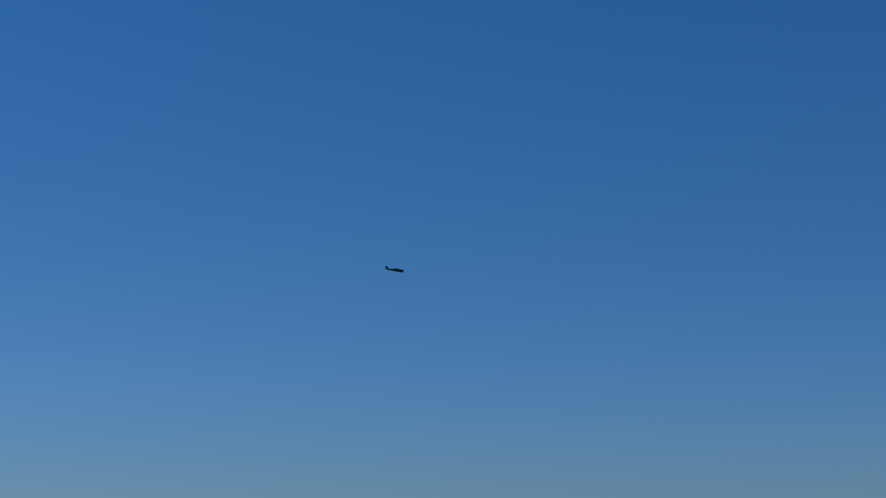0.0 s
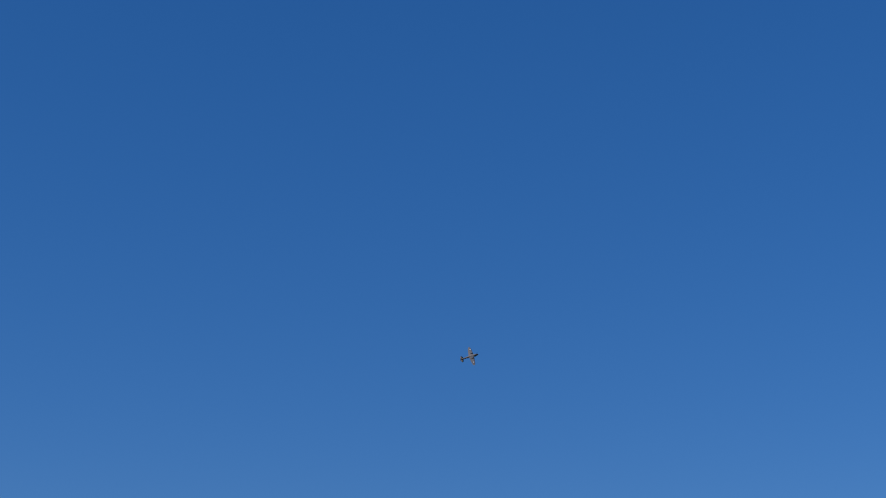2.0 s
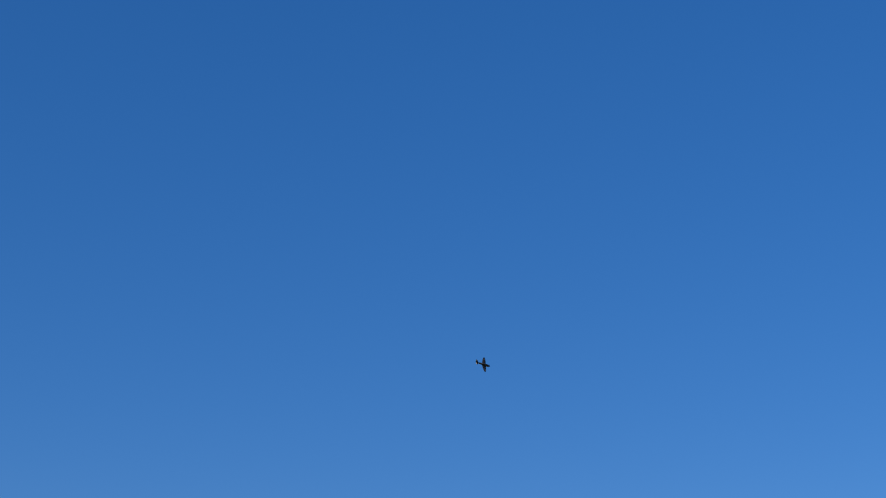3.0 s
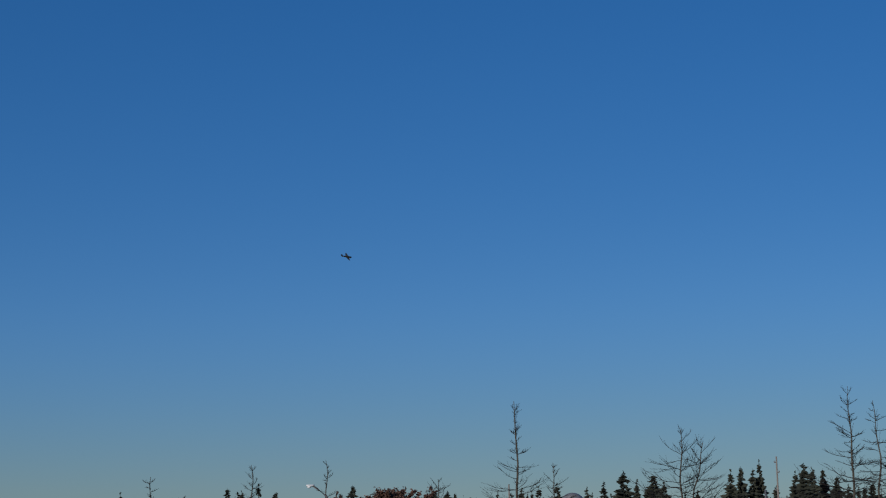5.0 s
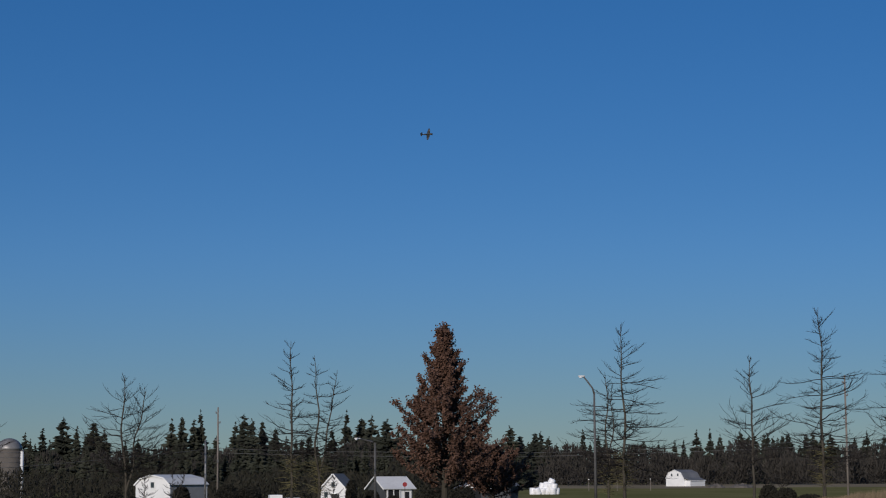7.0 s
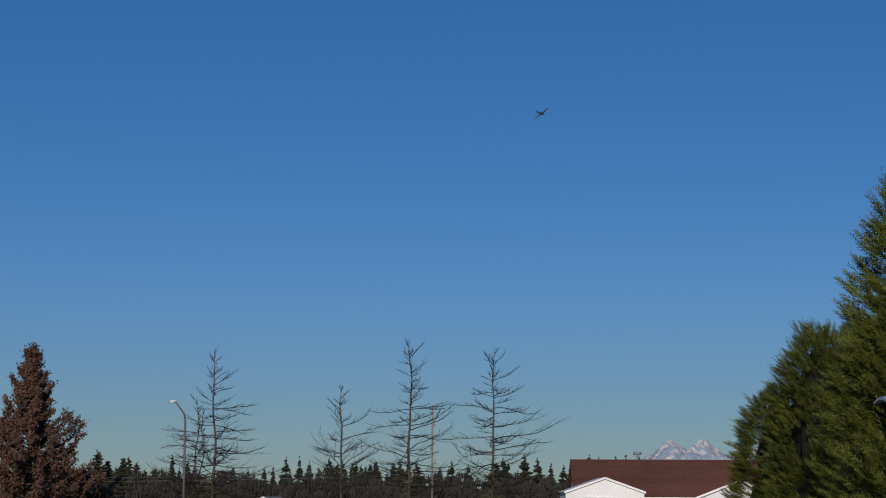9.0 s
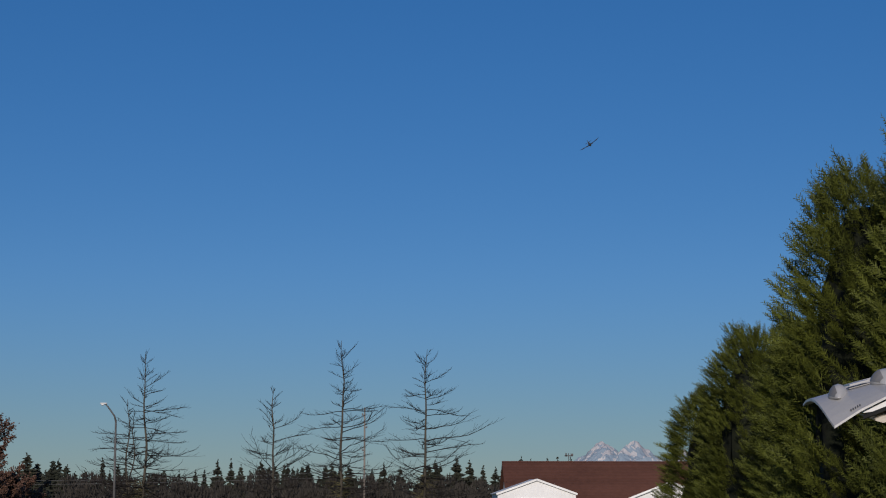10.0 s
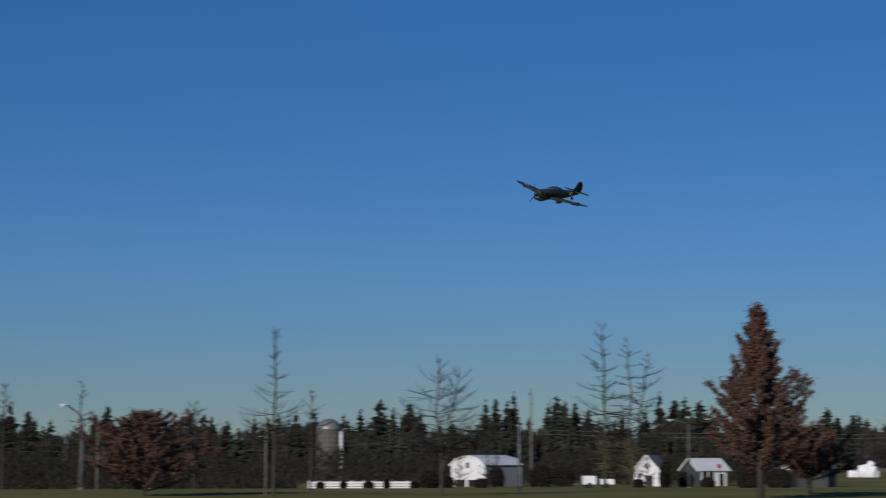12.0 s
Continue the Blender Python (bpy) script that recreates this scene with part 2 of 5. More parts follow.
def make_mountains():
    """Two snowy peaks at the horizon."""
    for az, el, wide, seed in ((19.25, 1.95, 1.6, 1), (20.2, 1.97, 1.6, 5), (21.7, 1.7, 1.6, 9)):
        d = 4200
        top = d * math.tan(radians(el)) + 1.7
        w = d * math.tan(radians(wide))
        g, s = Geo(), Geo()
        n = 110
        pts = {}
        for i in range(n + 1):
            for j in range(n + 1):
                x, y = (i / n * 2 - 1) * w * 1.5, (j / n * 2 - 1) * w * 1.5
                r = math.hypot(x, y) / w
                ridge = 1 - abs(noise.noise((x / w * 1.7 + seed, y / w * 1.7, seed)))
                z = top * (1.02 * math.exp(-(r * 1.02) ** 2.0) * (0.72 + 0.34 * ridge)) + 7 * noise.fractal((x * 0.04, y * 0.04, seed), 0.8, 2, 5)
                pts[i, j] = (x, y, z - 6)
        scale = top / max(p[2] for p in pts.values())
        for i in range(n):
            for j in range(n):
                q = [pts[a] for a in ((i, j), (i + 1, j), (i + 1, j + 1), (i, j + 1))]
                q = [(x, y, z * scale) for x, y, z in q]
                zc = sum(p[2] for p in q) / 4
                v = noise.fractal((q[0][0] * 0.06, q[0][1] * 0.06 + q[0][2] * 0.03, seed + 3), 0.7, 2.1, 6)
                (s if zc > top * (0.84 - 0.42 * v) else g).face(*q)
        ob = thing("mountain", "distant blue mountain with a snowy peak", "mountain", "far mountains", "structure")
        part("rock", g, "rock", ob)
        part("snow", s, "snow", ob, "sunlit snow on the peak")
        p = way(az) * d
        ob.matrix_basis = pose(p.x, p.y, -1.5, 0, 0, -az)


def make_far_field():
    """Pale stubble beyond the green, a thin sheet on the ground."""
    g = Geo()
    steps = [(470, 0.005), (520, 0.06), (580, 0.06), (640, 0.06), (700, 0.06)]
    headings = [2.2 + 0.4 * k for k in range(38)]
    rows = []
    for d, lift in steps:
        rows.append([spot(a, d * (1 + 0.05 * noise.noise((a * 0.4, d * 0.01, 2))), lift) for a in headings])
    for ra, rb in zip(rows, rows[1:]):
        for k in range(len(headings) - 1):
            g.face(ra[k], ra[k + 1], rb[k + 1], rb[k])
    tagged(part("far_field", g, "stubble", smooth=True), "pale brown stubble field before the woods", "field", kind="structure")


make_ground()
make_mountains()
make_far_field()


# ---- woods ----
def conifer_meshes(seed, h, slim):
    rnd = random.Random(seed)
    trunk, crown = Geo(), Geo()
    trunk.tube([(0, 0, -0.5), (0, 0, h * 0.5), (0, 0, h * 0.97)], [h * 0.016, h * 0.010, 0.03], 6)
    layers = 36
    for k in range(layers):
        u = (k + rnd.uniform(-0.3, 0.3)) / layers
        z = h * (0.10 + 0.90 * u)
        reach = h * slim * (1 - u) ** 0.75 * rnd.uniform(0.6, 1.2) + 0.12
        for b in range(12):
            a = 2 * math.pi * (b + rnd.random()) / 12
            r = reach * rnd.uniform(0.4, 1.25)
            d = Vector((math.cos(a), math.sin(a), 0))
            side = Vector((-d.y, d.x, 0))
            z += rnd.uniform(-0.022, 0.022) * h
            root = Vector((0, 0, z + 0.05 * h * (1 - u)))
            mid = d * r * 0.55 + Vector((0, 0, z + rnd.uniform(-0.01, 0.01) * h))
            tip = d * r + Vector((0, 0, z - r * rnd.uniform(0.02, 0.28)))
            w = r * rnd.uniform(0.11, 0.24) + 0.08
            sag = Vector((0, 0, -r * 0.22 - 0.12))
            crown.face(root, mid + side * w + sag, tip)
            crown.face(root, tip, mid - side * w + sag)
            crown.face(root, mid + sag * 1.5, tip)
    crown.tube([(0, 0, h * 0.9), (0, 0, h * 1.02)], [0.10, 0.01], 4)
    return trunk.mesh("trunk"), crown.mesh("crown")


def make_woods():
    rnd = random.Random(4)
    kinds = []
    for k, (h, slim) in enumerate(((16, 0.22), (15, 0.27), (17, 0.18), (13, 0.30), (14, 0.24))):
        t, c = conifer_meshes(20 + k, h, slim)
        t.materials.append(M["bark"]), c.materials.append(M["conifer"])
        kinds.append((t, c, h))

    def plant(az, d, el):
        t, c, h = rnd.choice(kinds)
        tree = thing("conifer", "tall dark green conifer in the far tree line", "conifer tree", "far conifers")
        part("trunk", t, "bark", tree), part("crown", c, "conifer", tree)
        p = spot(az, d)
        s = (math.tan(radians(el)) * d + 1.7 - p.z) / h
        tree.matrix_basis = pose(p.x, p.y, p.z, 0, 0, rnd.uniform(0, 360)) @ Matrix.Diagonal((s * rnd.uniform(0.75, 1.5), s * rnd.uniform(0.75, 1.5), s, 1))

    # heading, top's height in degrees: the clear spires of the tree line
    spires = [(-22.9, 1.55), (-22.4, 1.75), (-21.9, 1.5), (-25, 1.3), (-26.5, 1.5), (-17.2, 1.35), (-16.0, 1.2), (-15.2, 1.3), (-13.4, 1.5),
              (-12.0, 1.55), (-11.4, 1.8), (-11.0, 1.6), (-10.5, 1.7), (-10.2, 1.5), (-9.2, 1.3), (-8.2, 1.75), (-7.9, 1.9), (-7.55, 1.75),
              (-7.35, 2.0), (-6.3, 1.75), (-6.05, 1.9), (-5.8, 1.8), (-5.5, 1.75), (-5.1, 1.55), (-3.4, 1.55), (-2.95, 2.0), (-2.5, 1.75), (-2.2, 1.8), (-1.75, 1.75),
              (-1.4, 1.5), (2.0, 1.55), (2.3, 1.3), (2.75, 1.3), (3.1, 1.1), (7.6, 1.4), (8.0, 1.45), (8.3, 1.2), (8.9, 1.35), (9.7, 1.25),
              (10.3, 1.3), (10.8, 1.2), (12.6, 1.3), (13.1, 1.2), (14.2, 1.3), (14.8, 1.45), (15.2, 1.35), (15.6, 1.2), (16.75, 1.43), (17.05, 1.4), (17.55, 1.46), (17.85, 1.4), (18.25, 1.42)]
    for az, el in spires:
        plant(az, rnd.uniform(700, 760), el * rnd.uniform(0.95, 1.03))
    for az, d, el in ((-21.85, 300, 1.42), (-22.5, 310, 1.2), (-23.1, 300, 1.3), (-23.9, 320, 1.15), (-24.6, 310, 1.35), (-5.6, 330, 1.1), (-6.2, 330, 1.05), (-5.0, 340, 0.95)):
        plant(az, d, el)
    az = -36.0
    while az < 2.6:
        plant(az, rnd.uniform(400, 500), 0.72 + 0.3 * noise.noise((az * 0.7, 5, 0)) + rnd.uniform(-0.15, 0.32))
        az += rnd.uniform(0.16, 0.42)
    # the rows behind, too far off to tell apart
    far = Geo()
    az = -36.0
    while az < 34:
        low = 1.0 if az < 3 else 0.85
        _, c, h = rnd.choice(kinds)
        d = rnd.uniform(760, 900)
        el = low + 0.55 * noise.noise((az * 0.8, 0, 0)) + rnd.uniform(-0.12, 0.36)
        p = spot(az, d)
        k = (math.tan(radians(el)) * d + 1.7 - p.z) / h
        m = pose(p.x, p.y, p.z, 0, 0, rnd.uniform(0, 360)) @ Matrix.Diagonal((k * rnd.uniform(0.75, 1.5), k * rnd.uniform(0.75, 1.5), k, 1))
        n = len(far.v)
        far.v += [tuple(m @ v.co) for v in c.vertices]
        far.f += [tuple(n + q for q in f.vertices) for f in c.polygons]
        az += rnd.uniform(0.12, 0.32)
    tagged(part("far_woods", far, "conifer"), "dark green conifer woods at the horizon", "woods", kind="stuff")
    # rounded leafless crowns, each a fan of fine upright twigs
    g = Geo()
    r2 = random.Random(31)
    for _ in range(300):
        az, d = r2.uniform(-38, 34), r2.uniform(590, 680)
        b = spot(az, d)
        high = math.tan(radians(0.62 + 0.34 * noise.noise((az * 0.6, 3, 1)) + r2.uniform(-0.25, 0.28))) * d + 1.7 - b.z
        wide = high * r2.uniform(0.26, 0.46)
        for _ in range(360):
            u, a = r2.random() ** 0.8, r2.uniform(0, 6.283)
            reach = wide * math.sqrt(max(1 - (1.9 * u - 0.95) ** 2, 0.0)) * math.sqrt(r2.random())
            c = b + Vector((reach * math.cos(a), reach * math.sin(a), high * (0.04 + 0.94 * u)))
            up = (c - b - Vector((0, 0, high * 0.1)) + Vector((r2.uniform(-1, 1), r2.uniform(-1, 1), r2.uniform(0, 1.5))) * high * 0.16).normalized() * r2.uniform(0.9, 2.1)
            v = Vector((r2.uniform(-1, 1), r2.uniform(-1, 1), 0)).normalized() * r2.uniform(0.12, 0.34)
            g.face(c - v, c + v, c + up)
    tagged(part("leafless_crowns", g, "thicket"), "grey-brown leafless tree crowns at the wood's edge", "woods", kind="stuff")
    # bare brushwood and undergrowth before the conifers
    for name, mat, label, az0, az1, d0, d1, top, count, seed, size in (
            ("brushwood", "thicket", "dark brown leafless brushwood before the far trees", -38, 34, 640, 700, 0.34, 50000, 3, 0.85),
            ("undergrowth", "thicket_green", "dark olive undergrowth at the far field's edge", -38, 2.2, 228, 330, 0.08, 40000, 8, 0.36),
            ("bramble", "thicket_green", "dark bramble thicket behind the roadside poles", -38, -13.9, 124, 175, 0.05, 34000, 8, 0.17)):
        g = Geo()
        r2 = random.Random(seed)
        for _ in range(count):
            az, d = r2.uniform(az0, az1), r2.uniform(d0, d1)
            hill = top + 0.34 * noise.noise((az * 0.5, seed, 0)) + 0.32 * noise.noise((az * 1.7, seed, 4)) + 0.18 * noise.noise((az * 6, seed, 9))
            if seed == 8 and az1 > 0:
                hill -= 0.5 * max(0.0, (az + 1.5) / 3.7)
            b = spot(az, d)
            hill -= 0.9 * max(0.0, 1 + (az - az1) / 1.6) if az1 < 0 else 0
            zt = math.tan(radians(hill)) * d + 1.7
            z = b.z + max(zt - b.z, 0.5) * (r2.random() ** 1.25 * 1.12)
            sz = size * r2.uniform(0.5, 1.3)
            c = Vector((b.x, b.y, z))
            u = Vector((r2.uniform(-1, 1), r2.uniform(-1, 1), r2.uniform(0.2, 2.2))).normalized() * sz * 1.9
            v = Vector((r2.uniform(-1, 1), r2.uniform(-1, 1), r2.uniform(-0.4, 0.4))).normalized() * sz * 0.45
            g.face(c - v, c + v * 0.6 - u * 0.3, c + u)
        tagged(part(name, g, mat), label, "brush", kind="stuff")


make_woods()


# ---- bare trees ----
def bare_tree(seed, h, spread, clear=0.2, rise=0.1, fork=0.0, count=60, crooked=0.3, bias=0.2, power=0.85, fine=1.0):
    """A leafless tree: a slim leader and long level branches whose tips curl up. fork: a second leader leaning out by that share of the height."""
    rnd = random.Random(seed)
    trunk, limbs, twigs = Geo(), Geo(), Geo()
    leaders = [(-0.25 * fork, 1.0)] + ([(fork, 0.90)] if fork else [])
    for n, (out, tall) in enumerate(leaders):
        pts, rad = [], []
        for k in range(15):
            u = k / 14
            shift = out * h * max(u - 0.22, 0) * 1.28
            wob = crooked * h * 0.06 * min(u * 2, 1)
            pts.append(Vector((shift + wob * noise.noise((seed * 1.7, u * 4, n)), wob * noise.noise((seed + 9.3, u * 4, n)), -0.2 + (h * tall + 0.2) * u)))
            rad.append(h * 0.0088 * (1 - u) ** 0.85 * (0.8 if n else 1) + 0.014)
        trunk.tube(pts, rad, 8)
        own = count // len(leaders)
        for b in range(own):
            v = min(max((b + rnd.random()) / own + 0.035 * math.sin(b * 0.9 + seed), 0.0), 0.99) ** 1.3
            u = clear + (0.965 - clear) * v
            i = min(int(u * 14), 13)
            root = pts[i].lerp(pts[i + 1], u * 14 - i)
            a = b * 2.39996 + rnd.uniform(-0.7, 0.7)
            ln = spread * (0.14 + 0.92 * (1 - v) ** power) * rnd.choice((0.42, 0.6, 0.8, 0.95, 1.12)) * rnd.uniform(0.85, 1.15) * (0.8 if v < 0.07 else 1) * (1 + bias * math.cos(a))
            ln = min(ln, spread * 1.15)
            d = Vector((math.cos(a), math.sin(a), rise + 0.95 * v ** 3 + rnd.uniform(-0.2, 0.24))).normalized()
            q, r0, steps = [root], [(0.017 + 0.006 * ln) * fine], 8
            for k in range(steps):
                curl = -0.035 if k < 3 else 0.055
                d = (d + Vector((rnd.uniform(-1, 1), rnd.uniform(-1, 1), rnd.uniform(-0.9, 0.9))) * (0.12 + 0.14 * crooked) + Vector((0, 0, curl))).normalized()
                q.append(q[-1] + d * ln / steps)
                r0.append(((0.004 + 0.006 * ln) * (1 - (k + 1) / steps) + 0.0125) * fine)
            limbs.tube(q, r0, 5)
            flat = Vector((-d.y, d.x, 0)).normalized()
            if ln > 1.4:
                # a side limb that leaves the branch half-way
                for k in (rnd.choice((2, 3)), rnd.choice((4, 5))):
                    e = ((q[k + 1] - q[k]).normalized() + flat * rnd.choice((-1, 1)) * rnd.uniform(0.4, 0.8) + Vector((0, 0, rnd.uniform(-0.15, 0.4)))).normalized()
                    side, p = [q[k]], q[k]
                    for _ in range(4):
                        e = (e + Vector((rnd.uniform(-1, 1), rnd.uniform(-1, 1), rnd.uniform(-0.5, 0.9))) * 0.16).normalized()
                        p = p + e * ln * 0.105
                        side.append(p)
                        f = (e + Vector((rnd.uniform(-1, 1), rnd.uniform(-1, 1), rnd.uniform(-0.4, 0.9))) * 0.7).normalized() * ln * rnd.uniform(0.06, 0.13)
                        twigs.tube([p, p + f], [0.0105 * fine, 0.007 * fine], 3)
                    limbs.tube(side, [r * fine for r in (0.022, 0.018, 0.015, 0.013, 0.010)], 4)
            for k in range(2, steps + 1):
                for _ in range(2 if ln > 2.0 else 1):
                    e = (d * rnd.uniform(0.8, 1.2) + flat * rnd.choice((-1, 1)) * rnd.uniform(0.35, 0.9) + Vector((0, 0, rnd.uniform(-0.25, 0.55)))).normalized()
                    tl = ln * rnd.uniform(0.10, 0.24) * (1.15 - 0.5 * k / steps) + 0.18
                    m = q[k] + e * tl * 0.5
                    e = (e + Vector((rnd.uniform(-0.3, 0.3), rnd.uniform(-0.3, 0.3), rnd.uniform(0.0, 0.5)))).normalized()
                    twigs.tube([q[k], m, m + e * tl * 0.5], [0.0115 * fine, 0.010 * fine, 0.007 * fine], 3)
        # upright shoots round the leader's tip
        for k in range(6):
            p = pts[rnd.choice((10, 11, 12))]
            e = Vector((rnd.uniform(-0.25, 0.25), rnd.uniform(-0.25, 0.25), 1)).normalized() * h * rnd.uniform(0.05, 0.095)
            limbs.tube([p, p + e * 0.5 + Vector((rnd.uniform(-0.06, 0.06), 0, 0)), p + e], [0.018 * fine, 0.015 * fine, 0.010 * fine], 4)
    shoots = Geo()
    if h > 11:
        for _ in range(150):
            z, a = h * rnd.uniform(0.08, 0.30), rnd.uniform(0, 2 * math.pi)
            d = Vector((math.cos(a), math.sin(a), rnd.uniform(-0.5, 0.6))).normalized() * rnd.uniform(0.3, 1.5)
            p = Vector((0, 0, z))
            shoots.tube([p, p + d * 0.5 + Vector((0, 0, rnd.uniform(-0.1, 0.15))), p + d], [0.02, 0.014, 0.007], 3)
    tree = thing("bare_tree", "leafless tree with a straight trunk and thin branches", "tree", "bare trees by the field")
    part("trunk", trunk, "bark", tree, "", True)
    tagged(part("branchwork", limbs, "twig", tree, "dark thin side branches", True), kind="stuff")
    tagged(part("twig_work", twigs, "twig", tree), kind="stuff")
    if shoots.v:
        tagged(part("moss_growth", shoots, "lichen", tree, "yellowish mossy shoots low on the trunk"), kind="stuff")
    return tree


def make_bare_trees():
    # heading, distance, top's height in degrees, spread, seed, lowest branch, rise, fork, branches, crookedness, leaning of the branches
    rows = [(5.42, 150, 4.58, 4.9, 31, 0.20, 0.02, 0.0, 76, 0.35, 0.25), (4.95, 165, 3.15, 4.8, 32, 0.20, 0.08, 0.05, 64, 0.5, -0.3),
            (9.26, 125, 3.55, 3.3, 33, 0.28, 0.30, 0.0, 50, 0.5, 0.0), (11.32, 150, 4.98, 5.1, 34, 0.20, 0.02, 0.0, 76, 0.6, 0.2),
            (13.84, 150, 4.72, 5.3, 35, 0.20, 0.02, 0.0, 74, 0.5, 0.2), (-4.62, 150, 4.15, 4.4, 36, 0.30, 0.18, 0.0, 60, 0.35, -0.2),
            (-3.80, 150, 3.72, 2.7, 37, 0.34, 0.0, 0.13, 74, 0.8, 0.1), (-9.55, 88, 3.05, 3.1, 38, 0.30, 0.18, 0.12, 92, 0.8, 0.1),
            (-14.6, 88, 4.05, 2.6, 39, 0.32, 0.2, 0.0, 46, 0.3, -0.1), (-13.5, 105, 2.15, 1.4, 40, 0.45, 0.3, 0.0, 22, 0.6, 0.1),
            (-20.37, 118, 2.40, 1.6, 41, 0.35, 0.15, 0.0, 26, 0.4, 0.1), (-17.0, 105, 1.75, 1.9, 42, 0.5, 0.15, 0.0, 24, 0.6, 0.2),
            (-22.6, 118, 2.3, 1.8, 43, 0.4, 0.2, 0.0, 26, 0.5, 0.0), (-25.6, 130, 2.0, 2.0, 44, 0.35, 0.25, 0.0, 26, 0.4, 0.0),
            (-8.1, 195, 0.35, 1.3, 45, 0.25, 0.5, 0.25, 40, 0.9, 0.0), (-3.35, 195, 0.1, 1.1, 46, 0.25, 0.5, 0.0, 26, 0.9, 0.0), (-9.0, 195, 0.2, 1.2, 47, 0.25, 0.5, 0.0, 26, 0.9, 0.0),
            (-11.8, 178, 0.1, 1.1, 48, 0.3, 0.5, 0.0, 26, 0.9, 0.0), (10.1, 240, 0.6, 2.0, 49, 0.2, 0.5, 0.2, 34, 0.8, 0.0)]
    for az, d, el, spread, seed, clear, rise, fork, count, crooked, bias in rows:
        h = math.tan(radians(el)) * d + 1.7 - spot(az, d).z
        power = 2.4 if seed == 39 else 1.5 if seed in (36, 41) else 0.85
        stand(bare_tree(seed, h, spread, clear, rise, fork, count, crooked, bias, power, min(d / 150, 1.15)), az, d)


make_bare_trees()


# ---- brown-leaved oaks ----
def brown_oak(seed, h, outline, label, leaves=11000, leaf=0.13, count=84, lift=0.34, tuft=0.17):
    """A tree that keeps its dead leaves. outline: pairs of root height and reach, both as shares of the height."""
    rnd = random.Random(seed)
    trunk, limbs, crown = Geo(), Geo(), Geo()
    trunk.tube([(0, 0, -0.2), (0.02, 0, h * 0.3), (0, 0.03, h * 0.65), (0.03, 0, h * 0.97)], [h * 0.019, h * 0.015, h * 0.009, 0.02], 8)
    tips = []
    low, high = outline[0][0], outline[-1][0]
    for b in range(count):
        u = low + (high - low) * ((b + 0.5) / count) ** 1.05
        for (u0, r0), (u1, r1) in zip(outline, outline[1:]):
            if u0 <= u <= u1:
                reach = h * (r0 + (r1 - r0) * (u - u0) / (u1 - u0))
        a = b * 2.39996 + rnd.uniform(-0.3, 0.3)
        reach *= rnd.choice((0.62, 0.85, 1.0, 1.15))
        d = Vector((math.cos(a), math.sin(a), lift * 0.7 + 0.8 * max(u - 0.45, 0))).normalized()
        p = Vector((0, 0, h * u))
        pts, rr, steps = [p.copy()], [0.022 + 0.012 * reach], 6
        for k in range(steps):
            d = (d + Vector((rnd.uniform(-1, 1), rnd.uniform(-1, 1), rnd.uniform(-0.5, 0.5))) * 0.13 + Vector((0, 0, lift * 0.30))).normalized()
            p = p + d * reach * 1.12 / steps
            pts.append(p.copy()), rr.append((0.022 + 0.012 * reach) * (1 - (k + 1) / 6.5))
            if k >= 1:
                tips.append((p.copy(), tuft * (0.6 + 0.4 * min(reach / 2, 1)) * (1.15 - 0.12 * k), d.copy(), 1.0))
        limbs.tube(pts, rr, 4)
        # short side shoots with their own tufts
        for k in range(4 if reach > 0.7 else 2):
            q = pts[rnd.randrange(2, 6)]
            e = (d * 0.8 + Vector((rnd.uniform(-1, 1), rnd.uniform(-1, 1), rnd.uniform(0, 1.1)))).normalized() * reach * rnd.uniform(0.16, 0.32)
            limbs.tube([q, q + e * 0.6, q + e], [0.014, 0.010, 0.006], 3)
            tips.append((q + e * 0.75, tuft * 0.75, e.normalized(), 0.8))
    for z in range(6):
        tips.append((Vector((rnd.uniform(-0.05, 0.05), 0, h * (0.90 + 0.015 * z))), tuft * 0.5, Vector((0, 0, 1)), 0.5))
    for k in range(3):
        tips.append((Vector((0.13 * (k - 1), 0.05, h * (0.955 + 0.02 * (k % 2)))), tuft * 0.4, Vector((0, 0, 1)), 0.4))
    weights = list(itertools.accumulate(w for _, _, _, w in tips))
    for c, r, d, _ in rnd.choices(tips, cum_weights=weights, k=leaves):
        c = c + Vector((rnd.gauss(0, 1), rnd.gauss(0, 1), rnd.gauss(0, 0.8))) * r * 0.54 + d * rnd.gauss(0, 1) * r * 0.9
        u = (Vector((rnd.gauss(0, 1), rnd.gauss(0, 1), rnd.gauss(-0.4, 1)))).normalized() * leaf * rnd.uniform(0.6, 1.3)
        v = u.orthogonal().normalized() * leaf * 0.36
        w = u.cross(v).normalized() * leaf * 0.14
        crown.face(c - u * 0.5, c + v + w, c + u * 0.5, c - v + w)
    tree = thing("oak_tree", label, "tree", "brown-leaved trees")
    part("trunk", trunk, "bark", tree, "", True)
    tagged(part("branchwork", limbs, "twig", tree, "", True), kind="stuff")
    part("crown", crown, "oak_leaf", tree, "dry reddish brown leaves")
    return tree


